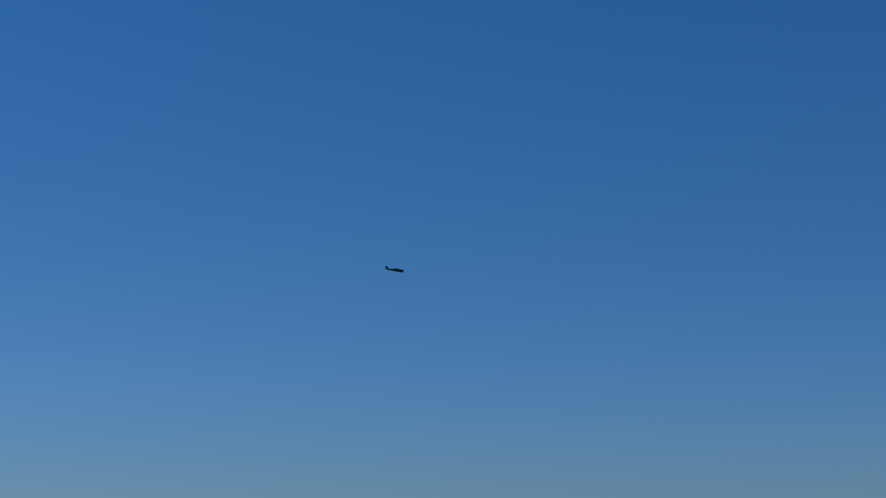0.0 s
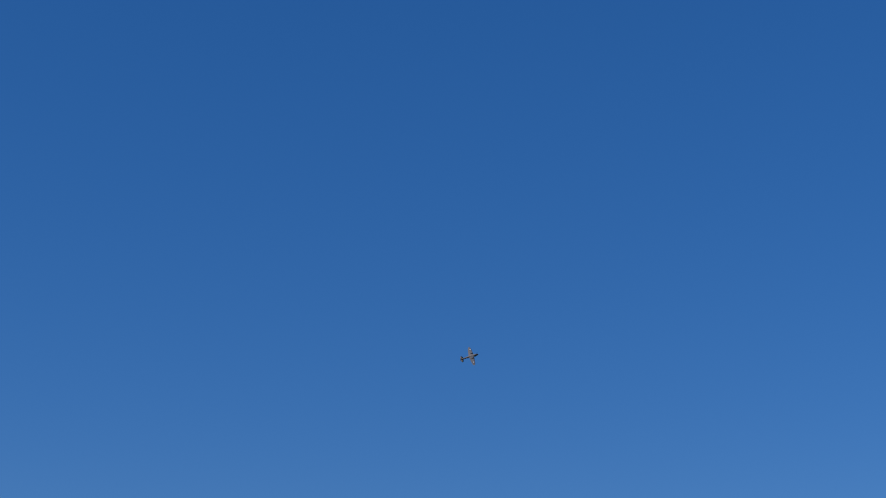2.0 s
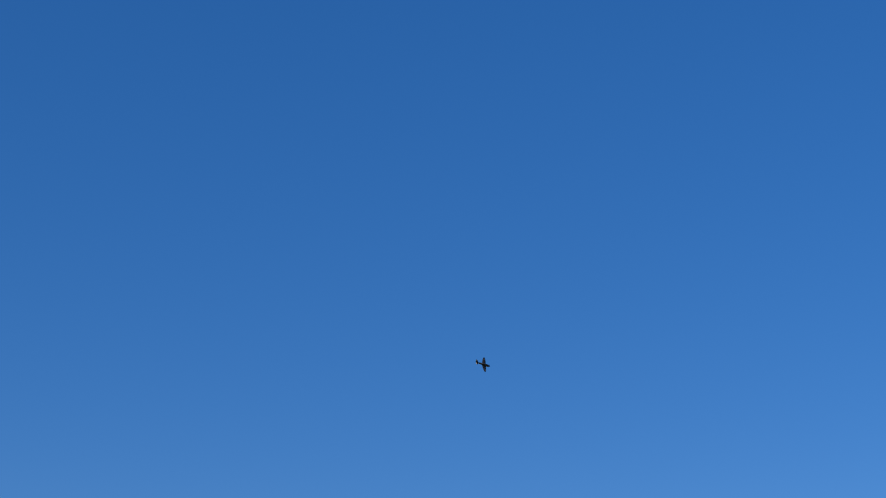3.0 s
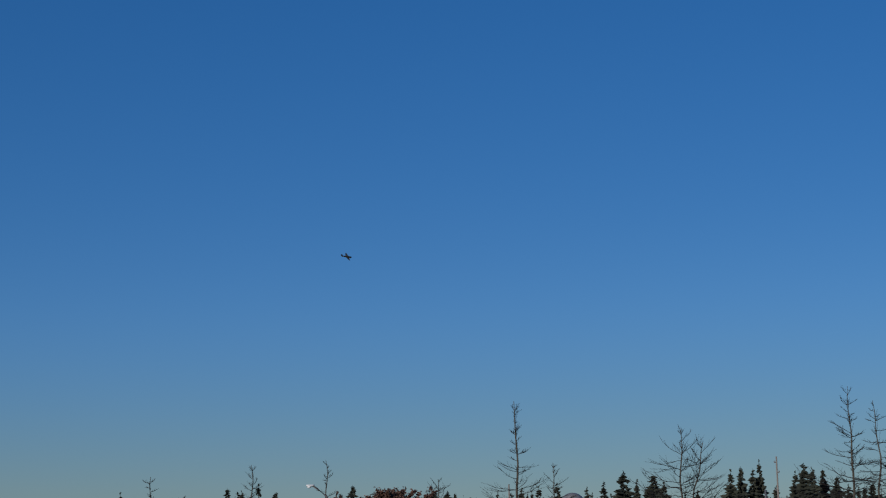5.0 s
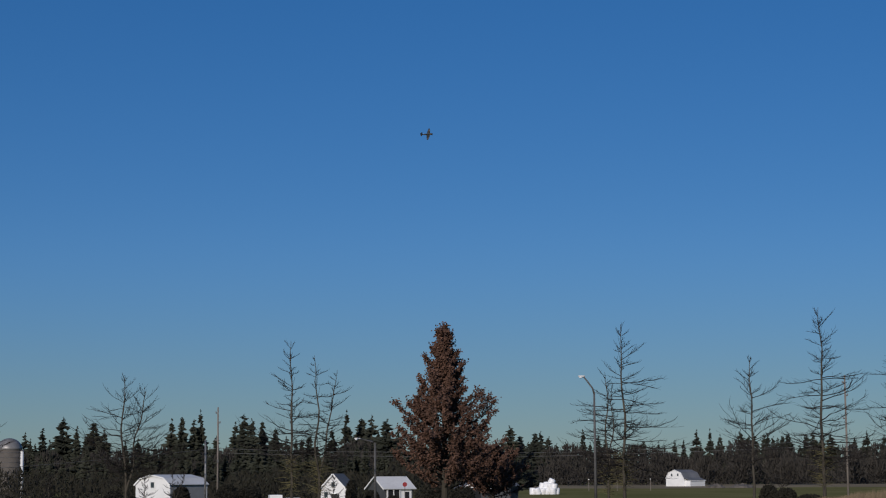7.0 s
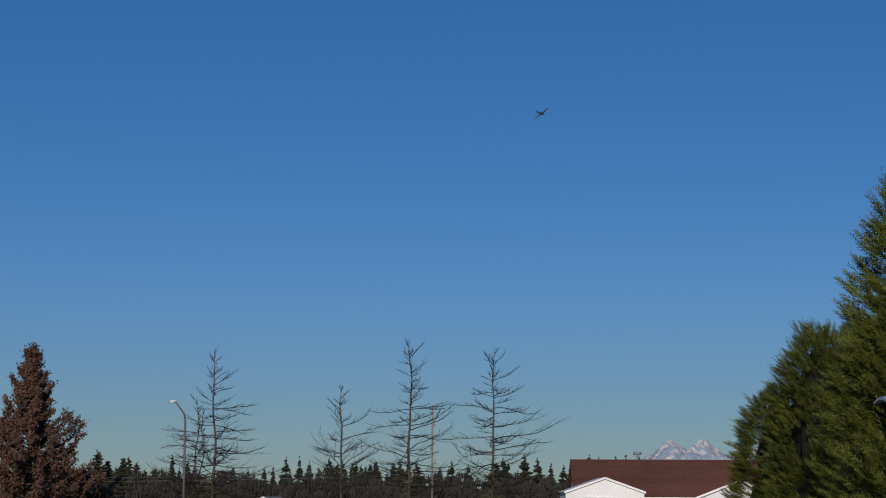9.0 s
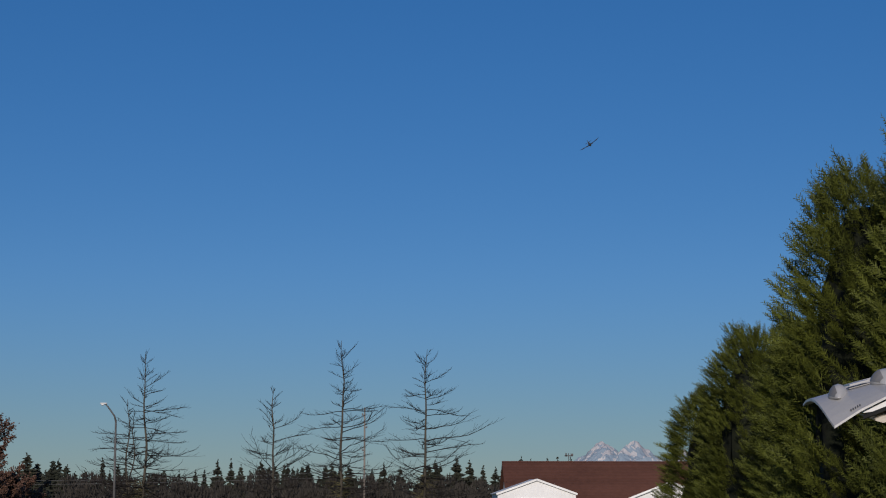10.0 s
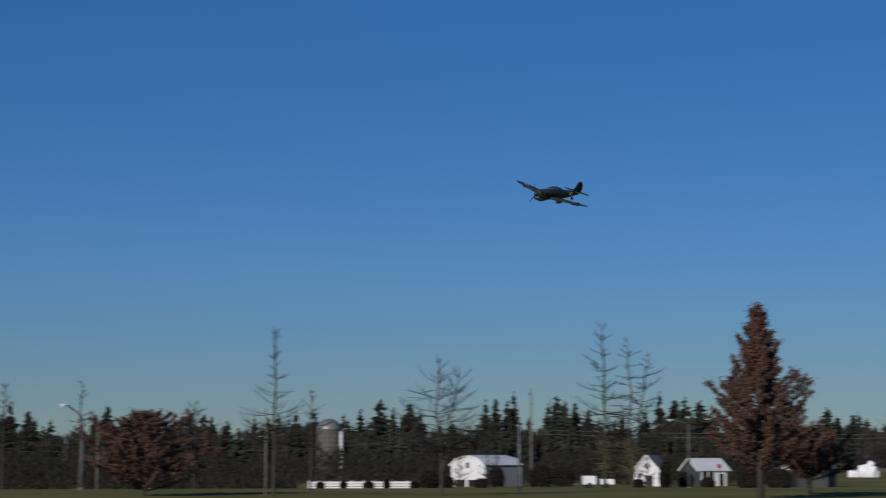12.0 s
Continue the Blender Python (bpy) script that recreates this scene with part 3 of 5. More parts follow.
def make_oaks():
    d = 80
    h = math.tan(radians(4.74)) * d + 1.7 - spot(0.0, d).z
    stand(brown_oak(5, h, [(0.13, 0.25), (0.22, 0.30), (0.36, 0.27), (0.48, 0.21), (0.57, 0.14), (0.70, 0.11), (0.84, 0.065), (0.93, 0.035)],
                    "conical oak with dry reddish brown winter leaves", 36000, 0.12, 96, 0.38, 0.19), 0.0, d)
    h = math.tan(radians(0.95)) * 92 + 1.7 - spot(1.9, 92).z
    stand(brown_oak(8, h, [(0.22, 0.50), (0.4, 0.62), (0.6, 0.52), (0.8, 0.3), (0.9, 0.14)], "low spreading oak with dry reddish brown leaves", 15000, 0.12, 54, 0.24), 1.45, 92)
    h = math.tan(radians(1.42)) * 90 + 1.7 - spot(-18.6, 90).z
    stand(brown_oak(11, h, [(0.06, 0.62), (0.25, 0.78), (0.45, 0.70), (0.64, 0.48), (0.80, 0.24), (0.93, 0.08)], "broad oak with layered reddish brown leaves", 19000, 0.135, 70, 0.24), -18.45, 90)


make_oaks()


# ---- cedar hedge ----
def cedar_meshes(seed, h, r, boughs):
    rnd = random.Random(seed)
    core, leaf, stem = Geo(), Geo(), Geo()

    def radius(u, a):
        base = (0.80 + 0.35 * math.sin(min(u, 0.42) / 0.42 * math.pi / 2)) if u < 0.42 else 1.15 * max(1 - ((u - 0.42) / 0.60) ** 2.3, 0) ** 0.55
        return r * 0.87 * base * (1 + 0.14 * noise.noise((math.cos(a) * 1.6 + seed, math.sin(a) * 1.6, u * 3.2)) + 0.22 * noise.noise((math.cos(a) * 3.4, math.sin(a) * 4 + seed, u * 5)))

    # solid dark core stands in for the shade in the foliage's gaps
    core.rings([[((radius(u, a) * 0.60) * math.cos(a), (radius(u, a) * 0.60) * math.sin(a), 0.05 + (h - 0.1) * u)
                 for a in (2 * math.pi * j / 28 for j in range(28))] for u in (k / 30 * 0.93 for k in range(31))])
    stem.tube([(0, 0, -0.1), (0, 0, h * 0.5)], [r * 0.09, r * 0.05], 7)
    # upswept boughs, each a tuft of flat feathery fronds
    for b in range(boughs):
        u = ((b + rnd.random()) / boughs) ** 0.9 * 0.975
        a = b * 2.39996 + rnd.uniform(-0.35, 0.35)
        rr = radius(u, a)
        out = Vector((math.cos(a), math.sin(a), 0))
        side = Vector((-out.y, out.x, 0))
        axis = (out * (1.0 - 0.55 * max(u - 0.8, 0) * 5) + Vector((0, 0, rnd.uniform(0.35, 0.75) + 1.5 * max(u - 0.7, 0))) + side * rnd.uniform(-0.35, 0.35)).normalized()
        reach = rnd.uniform(0.34, 0.56)
        root = out * rr * rnd.uniform(0.60, 0.78) + Vector((0, 0, h * u - 0.12))
        for k in range(17):
            t = 0.25 + 0.75 * k / 16
            spin = rnd.uniform(0, 6.283)
            off = side * math.cos(spin) + axis.cross(side) * math.sin(spin)
            c = root + axis * reach * t * 0.8 + off * 0.16 * (1.15 - t) * rnd.random()
            d = (axis + off * rnd.uniform(0.15, 0.75) * (1.25 - t) + Vector((0, 0, 0.12))).normalized()
            s = d.cross(Vector((rnd.gauss(0, 0.6), rnd.gauss(0, 0.6), 1)) if rnd.random() < 0.6 else off).normalized()
            ln = rnd.uniform(0.12, 0.25)
            w = 0.005
            leaf.face(c - s * w, c + s * w, c + d * ln)
            n = 11
            for j in range(n):
                f = (j + 0.6) / n
                p = c + d * ln * f
                e = (d * 0.75 + s * (0.8 if j % 2 else -0.8) + Vector((rnd.gauss(0, 0.22), rnd.gauss(0, 0.22), rnd.gauss(0, 0.22)))).normalized()
                m = ln * (0.40 - 0.28 * f) * rnd.uniform(0.75, 1.2)
                q = d * rnd.uniform(0.007, 0.012)
                leaf.face(p - q, p + q, p + e * m + q * 0.3)
                tip = p + e * m * 0.5
                leaf.face(tip, tip + q * 0.9, tip + (e * 0.5 + d * 0.8).normalized() * m * 0.55)
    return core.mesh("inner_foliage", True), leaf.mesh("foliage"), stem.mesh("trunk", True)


def make_hedge():
    kinds = []
    for seed in (1, 2, 3):
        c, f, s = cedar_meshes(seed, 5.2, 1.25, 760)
        c.materials.append(M["cedar_gap_shade"]), f.materials.append(M["cedar"]), s.materials.append(M["bark"])
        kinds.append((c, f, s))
    # heading, distance, height, girth, kind
    rows = [(24.1, 36.0, 4.95, 1.05, 0, 20), (22.75, 37.5, 3.9, 0.95, 1, 130), (26.0, 31.5, 4.7, 1.05, 2, 250),
            (27.75, 19.8, 5.12, 0.96, 1, 60), (30.4, 18.2, 5.65, 0.85, 0, 200), (26.7, 24.0, 3.9, 0.75, 2, 300), (33.2, 16.4, 5.8, 0.9, 2, 110), (36.5, 15.2, 5.8, 1.0, 1, 10)]
    for az, d, h, girth, k, turn in rows:
        tree = thing("cedar_tree", "dense green columnar cedar in a hedge row", "cedar", "cedar hedge")
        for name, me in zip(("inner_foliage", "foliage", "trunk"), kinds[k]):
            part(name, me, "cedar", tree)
        p = spot(az, d)
        tree.matrix_basis = pose(p.x, p.y, p.z, 0, 0, turn) @ Matrix.Diagonal((girth, girth, h / 5.2, 1))


make_hedge()


# ---- buildings ----
def panel_wall(geo, a, b, z0, z1):
    """Upright wall of 12 cm between two ground points."""
    a, b = Vector((a[0], a[1], 0)), Vector((b[0], b[1], 0))
    n = (b - a).normalized().cross(Vector((0, 0, 1))) * 0.12
    lo = [a, b, b - n, a - n]
    geo.rings([[p + Vector((0, 0, z0)) for p in lo], [p + Vector((0, 0, z1)) for p in lo]])


def gable_house(name, label, category, w, d, eave, ridge, wall="white_paint", roof="grey_roof", side_wall=None, over=0.3, doors=(), windows=(), gambrel=False, group=""):
    """Gable ends face -y and +y, the ridge runs along y. doors, windows: (x, z, width, height) on the -y end."""
    ob = thing(name, label, category, group)
    if gambrel:
        prof = [(-w / 2, 0), (-w / 2, eave), (-w * 0.34, eave + (ridge - eave) * 0.66), (0, ridge), (w * 0.34, eave + (ridge - eave) * 0.66), (w / 2, eave), (w / 2, 0)]
    else:
        prof = [(-w / 2, 0), (-w / 2, eave), (0, ridge), (w / 2, eave), (w / 2, 0)]
    for y in (0.0, d - 0.15):
        part("end_wall", Geo().prism([(x, y, z) for x, z in prof], (0, 0.15, 0)), wall, ob)
    for x in (-w / 2 + 0.07, w / 2 - 0.07):
        part("side_wall", Geo().box((x, d / 2, eave / 2), (0.13, d - 0.31, eave)), side_wall or wall, ob)
    top = prof[1:-1]
    for (x0, z0), (x1, z1) in zip(top, top[1:]):
        n = Vector((-(z1 - z0), 0, x1 - x0)).normalized() * 0.08
        u = Vector((x1 - x0, 0, z1 - z0)).normalized()
        a, b = Vector((x0, -over, z0)) + n * 0.05, Vector((x1, -over, z1)) + n * 0.05
        if (x0, z0) == top[0]:
            a = a - u * over
        if (x1, z1) == top[-1]:
            b = b + u * over
        part("roof_slope", Geo().prism([a, b, b + n, a + n], (0, d + 2 * over, 0)), roof, ob)
        part("bargeboard", Geo().prism([a - n * 0.9, b - n * 0.9, b + n * 1.05, a + n * 1.05], (0, -0.05, 0)), "white_paint", ob)
    for x, z, ww, hh in doors:
        dr = part("doorway", Geo().box((x, -0.02, z + hh / 2), (ww, 0.06, hh)), "opening_shade", ob, "doorway, its dark inside painted on a panel")
        part("frame", Geo().box((x, -0.03, z + hh + 0.05), (ww + 0.2, 0.09, 0.1)), "white_paint", dr)
    for x, z, ww, hh in windows:
        wi = part("window", Geo().box((x, -0.02, z + hh / 2), (ww, 0.05, hh)), "window", ob)
        for sx in (-1, 1):
            part("frame", Geo().box((x + sx * ww / 2, -0.035, z + hh / 2), (0.08, 0.08, hh + 0.1)), "white_paint", wi)
        part("sill", Geo().box((x, -0.05, z - 0.04), (ww + 0.16, 0.12, 0.08)), "white_paint", wi)
    return ob


def make_buildings():
    # long stable with a red-brown roof, ridge across the view
    d = 165
    st = thing("stable", "long white stable with a red-brown shingle roof", "stable")
    z0 = spot(18.6, d).z
    ridge = math.tan(radians(1.30)) * d + 1.7 - z0
    eave = math.tan(radians(0.22)) * (d - 5) + 1.7 - z0
    x0, x1 = -7.0, 14.5
    part("front_wall", Geo().box(((x0 + x1) / 2, -4.4, eave / 2), (x1 - x0 - 0.6, 0.15, eave)), "white_board", st)
    part("back_wall", Geo().box(((x0 + x1) / 2, 4.4, eave / 2), (x1 - x0 - 0.6, 0.15, eave)), "white_board", st)
    for x in (x0 + 0.3, x1 - 0.3):
        part("end_wall", Geo().prism([(x, -4.32, 0), (x, 4.32, 0), (x, 4.32, eave), (x, 0, ridge - 0.12), (x, -4.32, eave)], (0.15 if x < 0 else -0.15, 0, 0)), "white_board", st)
    for s in (-1, 1):
        rf = part("roof_slope", Geo().prism([(x0, 0, ridge - 0.1), (x0, s * 5.0, eave - 0.15), (x0, s * 5.0, eave), (x0, 0, ridge + 0.05)], (x1 - x0, 0, 0)), "brown_roof", st)
        if s < 0:
            sl = Vector((0, -5.0, eave - ridge - 0.05))
            nrm = Vector((0, -sl.z, sl.y)).normalized() * -1
            nrm = nrm if nrm.z > 0 else -nrm
            for k in range(13):
                p = Vector((x0 + 0.02, 0, ridge + 0.05)) + sl * (k / 13)
                q = Vector((x0 + 0.02, 0, ridge + 0.05)) + sl * ((k + 1.04) / 13)
                part("shingle_course", Geo().prism([p + nrm * 0.01, q + nrm * 0.035, q + nrm * 0.005, p - nrm * 0.0], (x1 - x0 - 0.04, 0, 0)), "brown_roof", rf)
        part("eave_board", Geo().box(((x0 + x1) / 2, s * 5.03, eave - 0.12), (x1 - x0, 0.05, 0.2)), "white_paint", st)
    part("ridge_cap", Geo().prism([(x0 - 0.02, -0.16, ridge + 0.0), (x0 - 0.02, 0.16, ridge + 0.0), (x0 - 0.02, 0, ridge + 0.11)], (x1 - x0 + 0.04, 0, 0)), "brown_roof", st)
    part("open_bay", Geo().box((1.2, -4.5, eave * 0.45), (5.0, 0.06, eave * 0.8)), "opening_shade", st, "stall front, its shade painted on a panel")
    for k in range(6):
        part("post", Geo().box((-1.2 + k * 1.0, -4.56, eave * 0.45), (0.12, 0.06, eave * 0.86)), "white_board", st)
    stand(st, 18.6, d, 6)
    # weathervane on the ridge
    wv = thing("weathervane", "small dark weathervane on the stable roof", "weathervane")
    part("rod", Geo().tube([(0, 0, 0), (0, 0, 0.75)], 0.03, 6), "cable", wv)
    part("arrow", Geo().box((0, 0, 0.52), (0.7, 0.04, 0.10)).box((0.3, 0, 0.6), (0.22, 0.04, 0.22)).box((-0.22, 0, 0.6), (0.12, 0.04, 0.3)), "cable", wv)
    base = st.matrix_basis @ Vector((-1.2, 0, ridge + 0.05))
    wv.matrix_basis = pose(base.x, base.y, base.z, 0, 0, -10)
    # white gabled sheds before the stable
    d1 = 150
    z1 = spot(17.2, d1).z
    apex = math.tan(radians(0.78)) * d1 + 1.7 - z1
    ev = math.tan(radians(0.36)) * d1 + 1.7 - z1
    stand(gable_house("shed", "white gabled horse shed with an open doorway", "shed", 6.2, 5.5, ev, apex, "white_board", "pale_roof", over=0.12,
                      doors=((-1.15, 0, 0.9, ev * 0.78), (0.05, 0, 0.9, ev * 0.78)), group="white sheds"), 17.22, d1, 6)
    stand(gable_house("shed", "white gabled horse shed with a small window", "shed", 6.4, 6, ev * 0.97, apex * 1.03, "white_board", "pale_roof", over=0.2,
                      windows=((-0.8, 0.9, 1.0, 1.0),), group="white sheds"), 21.25, d1, 0)
    # gambrel barn far out on the field
    barn = gable_house("barn", "small white gambrel barn with a grey roof on the far field", "barn", 6.4, 7.4, 2.3, 4.7, "white_paint", "grey_roof", over=0.15,
                      windows=((-1.1, 3.0, 0.6, 0.7), (1.1, 3.0, 0.6, 0.7)), gambrel=True)
    part("lean_to_wall", Geo().box((4.2, 3.7, 0.85), (2.0, 6.8, 1.7)), "white_paint", barn)
    part("lean_to_roof", Geo().prism([(3.15, 0.1, 2.45), (5.4, 0.1, 1.68), (5.4, 0.1, 1.80), (3.15, 0.1, 2.58)], (0, 7.2, 0)), "grey_roof", barn)
    part("eave_board", Geo().box((5.42, 3.7, 1.70), (0.06, 7.2, 0.16)), "white_paint", barn)
    stand(barn, 6.93, 540, -38)
    # gambrel barn near the road
    stand(gable_house("barn", "white gambrel barn, side wall painted grey for shade", "barn", 5.0, 6.2, 2.45, 3.45, "white_board", "pale_roof", side_wall="wall_grey_shade", over=0.15,
                      doors=((-1.1, 0, 1.5, 0.8), (0.9, 0, 1.7, 0.8)), windows=((0.0, 2.1, 0.6, 0.6),), gambrel=True), -8.75, 210, -42)
    # white cottage
    stand(gable_house("cottage", "white gabled cottage with a grey roof", "house", 3.0, 3.2, 1.9, 3.5, "white_board", "grey_roof", side_wall="wall_grey_shade", over=0.2,
                      doors=((0.25, 0, 0.95, 1.25),), windows=((-0.85, 0.9, 0.5, 0.6), (0.0, 2.1, 0.5, 0.5))), -3.36, 215, -20)
    # house with a pale roof, its slope to the viewer
    house = gable_house("house", "low house with a pale metal roof and an open porch", "house", 4.2, 3.6, 1.9, 3.15, "dark_wall", "pale_roof", side_wall="white_board", over=0.35)
    # dark panel on the solid wall in place of the porch's shade
    part("porch_opening", Geo().box((2.12, 1.05, 0.88), (0.05, 1.7, 1.7)), "opening_shade", house, "porch, its shade painted on a panel")
    part("doorway", Geo().box((2.12, 2.85, 0.75), (0.05, 0.5, 1.4)), "opening_shade", house, "doorway painted dark on a panel")
    for y in (0.25, 1.05, 1.86):
        part("porch_post", Geo().box((2.2, y, 0.9), (0.09, 0.09, 1.8)), "white_board", house)
    stand(house, -2.05, 220, -62)
    # grey sheds behind the oak
    stand(gable_house("tool_shed", "weathered grey wooden shed", "shed", 3.0, 3.4, 1.9, 2.6, "dark_wall", "grey_roof", over=0.2, doors=((0, 0, 1.0, 1.9),), group="grey sheds"), 0.95, 208, 18)
    stand(gable_house("tool_shed", "weathered grey wooden shed", "shed", 1.8, 2.6, 2.1, 2.8, "dark_wall", "grey_roof", over=0.2, group="grey sheds"), 1.75, 210, -20)
    # white horse fence
    fence = thing("fence", "low white board fence along the farm lane", "fence")
    for k in range(11):
        part("post", Geo().box((k * 1.0, 0, 0.30), (0.12, 0.12, 0.90)), "white_board", fence)
        if k < 10:
            for z in (0.10, 0.34, 0.58):
                part("rail", Geo().box((k * 1.0 + 0.5, -0.08, z), (0.98, 0.04, 0.19)), "white_board", fence)
    p = spot(-13.55, 176)
    fence.matrix_basis = pose(p.x, p.y, p.z, 0, 0, 11)
    # box trailers
    for az, dd, w, h, label in ((-5.1, 182, 1.2, 1.25, "small white box trailer by the lane"), (-4.6, 183, 1.5, 0.95, "low white utility trailer by the lane")):
        tr = thing("trailer", label, "trailer", "white trailers")
        part("body", Geo().rings([[(x * w / 2 * s, y * 0.9 * s, z) for x, y in ((-1, -1), (1, -1), (1, 1), (-1, 1))] for z, s in ((0.42, 0.97), (0.5, 1), (h - 0.1, 1), (h, 0.94))]), "white_paint", tr)
        for y in (-0.88, 0.88):
            part("wheel", Geo().rings([[(0.3 * math.cos(a), y + o, 0.3 + 0.3 * math.sin(a)) for a in (2 * math.pi * j / 14 for j in range(14))] for o in (-0.08, 0.08)]), "black", tr)
        part("drawbar", Geo().box((-w / 2 - 0.4, 0, 0.46), (0.9, 0.08, 0.08)), "galvanised", tr)
        stand(tr, az, dd, 5)


make_buildings()


def make_silo():
    d = 300
    s = thing("silo", "round concrete stave silo with a metal dome", "silo")
    z0 = spot(-12.95, d).z
    top = math.tan(radians(1.24)) * d + 1.7 - z0
    r = d * math.tan(radians(0.37))
    wall = top - r * 0.95
    part("wall", Geo().lathe([(r, -0.2), (r, wall)], 36), "concrete", s, "", True)
    for k in range(int(wall / 0.75)):
        part("hoop", Geo().lathe([(r + 0.01, 0.4 + k * 0.75), (r + 0.04, 0.42 + k * 0.75), (r + 0.04, 0.47 + k * 0.75), (r + 0.01, 0.49 + k * 0.75)], 36), "galvanised", s)
    part("dome", Geo().lathe([(r * 1.03 * math.cos(a), wall + r * 0.95 * math.sin(a)) for a in (k / 9 * 1.54 for k in range(10))], 36), "zinc", s, "dull metal dome", True)
    ch = part("chute", Geo().tube([(r * 0.96, -r * 0.35, 0), (r * 0.96, -r * 0.35, wall - 0.2)], 0.32, 10), "white_paint", s, "white unloading chute", True)
    part("cap", Geo().lathe([(0.36, wall - 0.2), (0.36, wall - 0.12), (0.05, wall + 0.05)], 10, (r * 0.96, -r * 0.35, 0)), "zinc", ch)
    stand(s, -12.95, d)


make_silo()


def make_bales():
    d = 330
    rnd = random.Random(3)
    at = spot(3.0, d)
    spots = [(-2.5, 0), (-1.5, 0), (-0.4, 0), (0.7, 0), (1.75, 0), (2.6, 0), (-0.5, 0.9), (0.35, 1), (1.2, 0.92), (2.05, 0.8), (1.45, 1.7)]
    for x, row in spots:
        b = thing("hay_bale", "round hay bale in white plastic wrap", "hay bale", "stack of wrapped bales")
        r = 0.60
        prof = [(0.05, -0.6), (r * 0.8, -0.7), (r * 0.96, -0.54), (r, -0.42), (r * 1.01, 0), (r, 0.42), (r * 0.96, 0.54), (r * 0.8, 0.6), (0.05, 0.6)]
        g = Geo().lathe(prof, 18)
        g.v = [(x_, z_, y_ ) for x_, y_, z_ in g.v]
        part("wrap", g, "wrap", b, "", True)
        part("seam", Geo().lathe([(r * 1.012, -0.03), (r * 1.02, 0), (r * 1.012, 0.03)], 18), "trim_white", b)
        b.children[-1].rotation_euler = (radians(90), 0, 0)
        q = Matrix.Translation(at) @ pose(0, 0, 0, 0, 0, -3) @ Vector((0.80 * x + 0.1 + rnd.uniform(-0.05, 0.05), rnd.uniform(-0.5, 0.5), r + row * r * 1.55 - 0.08))
        b.matrix_basis = pose(q.x, q.y, q.z, rnd.uniform(-25, 25), rnd.uniform(-25, 25), rnd.uniform(-80, 80))


make_bales()


# ---- poles, lamps and wires ----
def street_lamp(az, d, el, arm, label, lift=0.35, side=-1):
    """A lamp post whose luminaire's tip stands at az, el."""
    ob = thing("street_lamp", label, "street lamp", "street lamps")
    z0 = spot(az, d).z
    top = math.tan(radians(el)) * d + 1.7 - z0
    knee = top - arm * lift
    part("base_plate", Geo().lathe([(0.24, -0.05), (0.24, 0.10), (0.16, 0.16)], 12), "concrete", ob)
    part("post", Geo().tube([(0, 0, 0), (0, 0, knee * 0.5), (0, 0, knee)], [0.115, 0.09, 0.07], 10), "galvanised", ob, "", True)
    pts = [Vector((0, 0, knee - 0.12)), Vector((side * arm * 0.12, 0, knee + (top - knee) * 0.25)), Vector((side * arm * 0.6, 0, top - (top - knee) * 0.22)), Vector((side * arm * 0.85, 0, top))]
    part("arm", Geo().tube(pts, [0.07, 0.062, 0.055, 0.05], 8), "galvanised", ob, "", True)
    c = Vector((side * arm * 0.95, 0, top + 0.01))
    hd = part("lamp_head", Geo().rings([[c + Vector((side * x, y * w, z)) for y, z in ((-1, -0.04), (-0.8, 0.06), (0.8, 0.06), (1, -0.04))]
                                        for x, w in ((-0.24, 0.05), (-0.10, 0.11), (0.12, 0.13), (0.26, 0.07))]), "pale_roof", ob, "pale cobra-head luminaire", True)
    part("lens", Geo().lathe([(0.13, 0.0), (0.12, -0.07), (0.05, -0.11)], 12, (c.x + side * 0.08, c.y, c.z - 0.04)), "lamp_glass", hd, "", True)
    p = spot(az, d)
    ob.matrix_basis = pose(p.x, p.y, p.z, 0, 0, -az) @ Matrix.Translation((-side * arm * 1.05, 0, 0))
    return ob


def utility_pole(az, d, el, label, bands=True, r=0.12, thin=False):
    ob = thing("utility_pole", label, "utility pole", "wooden poles")
    z0 = spot(az, d).z
    h = math.tan(radians(el)) * d + 1.7 - z0
    part("pole", Geo().tube([(0, 0, -0.2), (0.01, 0, h * 0.5), (0, 0, h)], [r, r * 0.85, r * 0.7], 9), "pole_wood" if not thin else "zinc", ob, "", True)
    if bands:
        for k, z in enumerate((0.94, 0.84, 0.66)):
            part("bracket", Geo().box((0.1 if k % 2 else -0.1, 0, h * z), (0.34, 0.10, 0.12)), "galvanised", ob)
            part("insulator", Geo().lathe([(0.05, 0), (0.07, 0.05), (0.05, 0.1), (0.07, 0.15), (0.03, 0.2)], 8, (0.24 if k % 2 else -0.24, 0, h * z)), "zinc", ob)
        part("transformer_bracket", Geo().box((0, -0.14, h * 0.45), (0.22, 0.18, 0.35)), "galvanised", ob)
    stand(ob, az, d)
    return ob


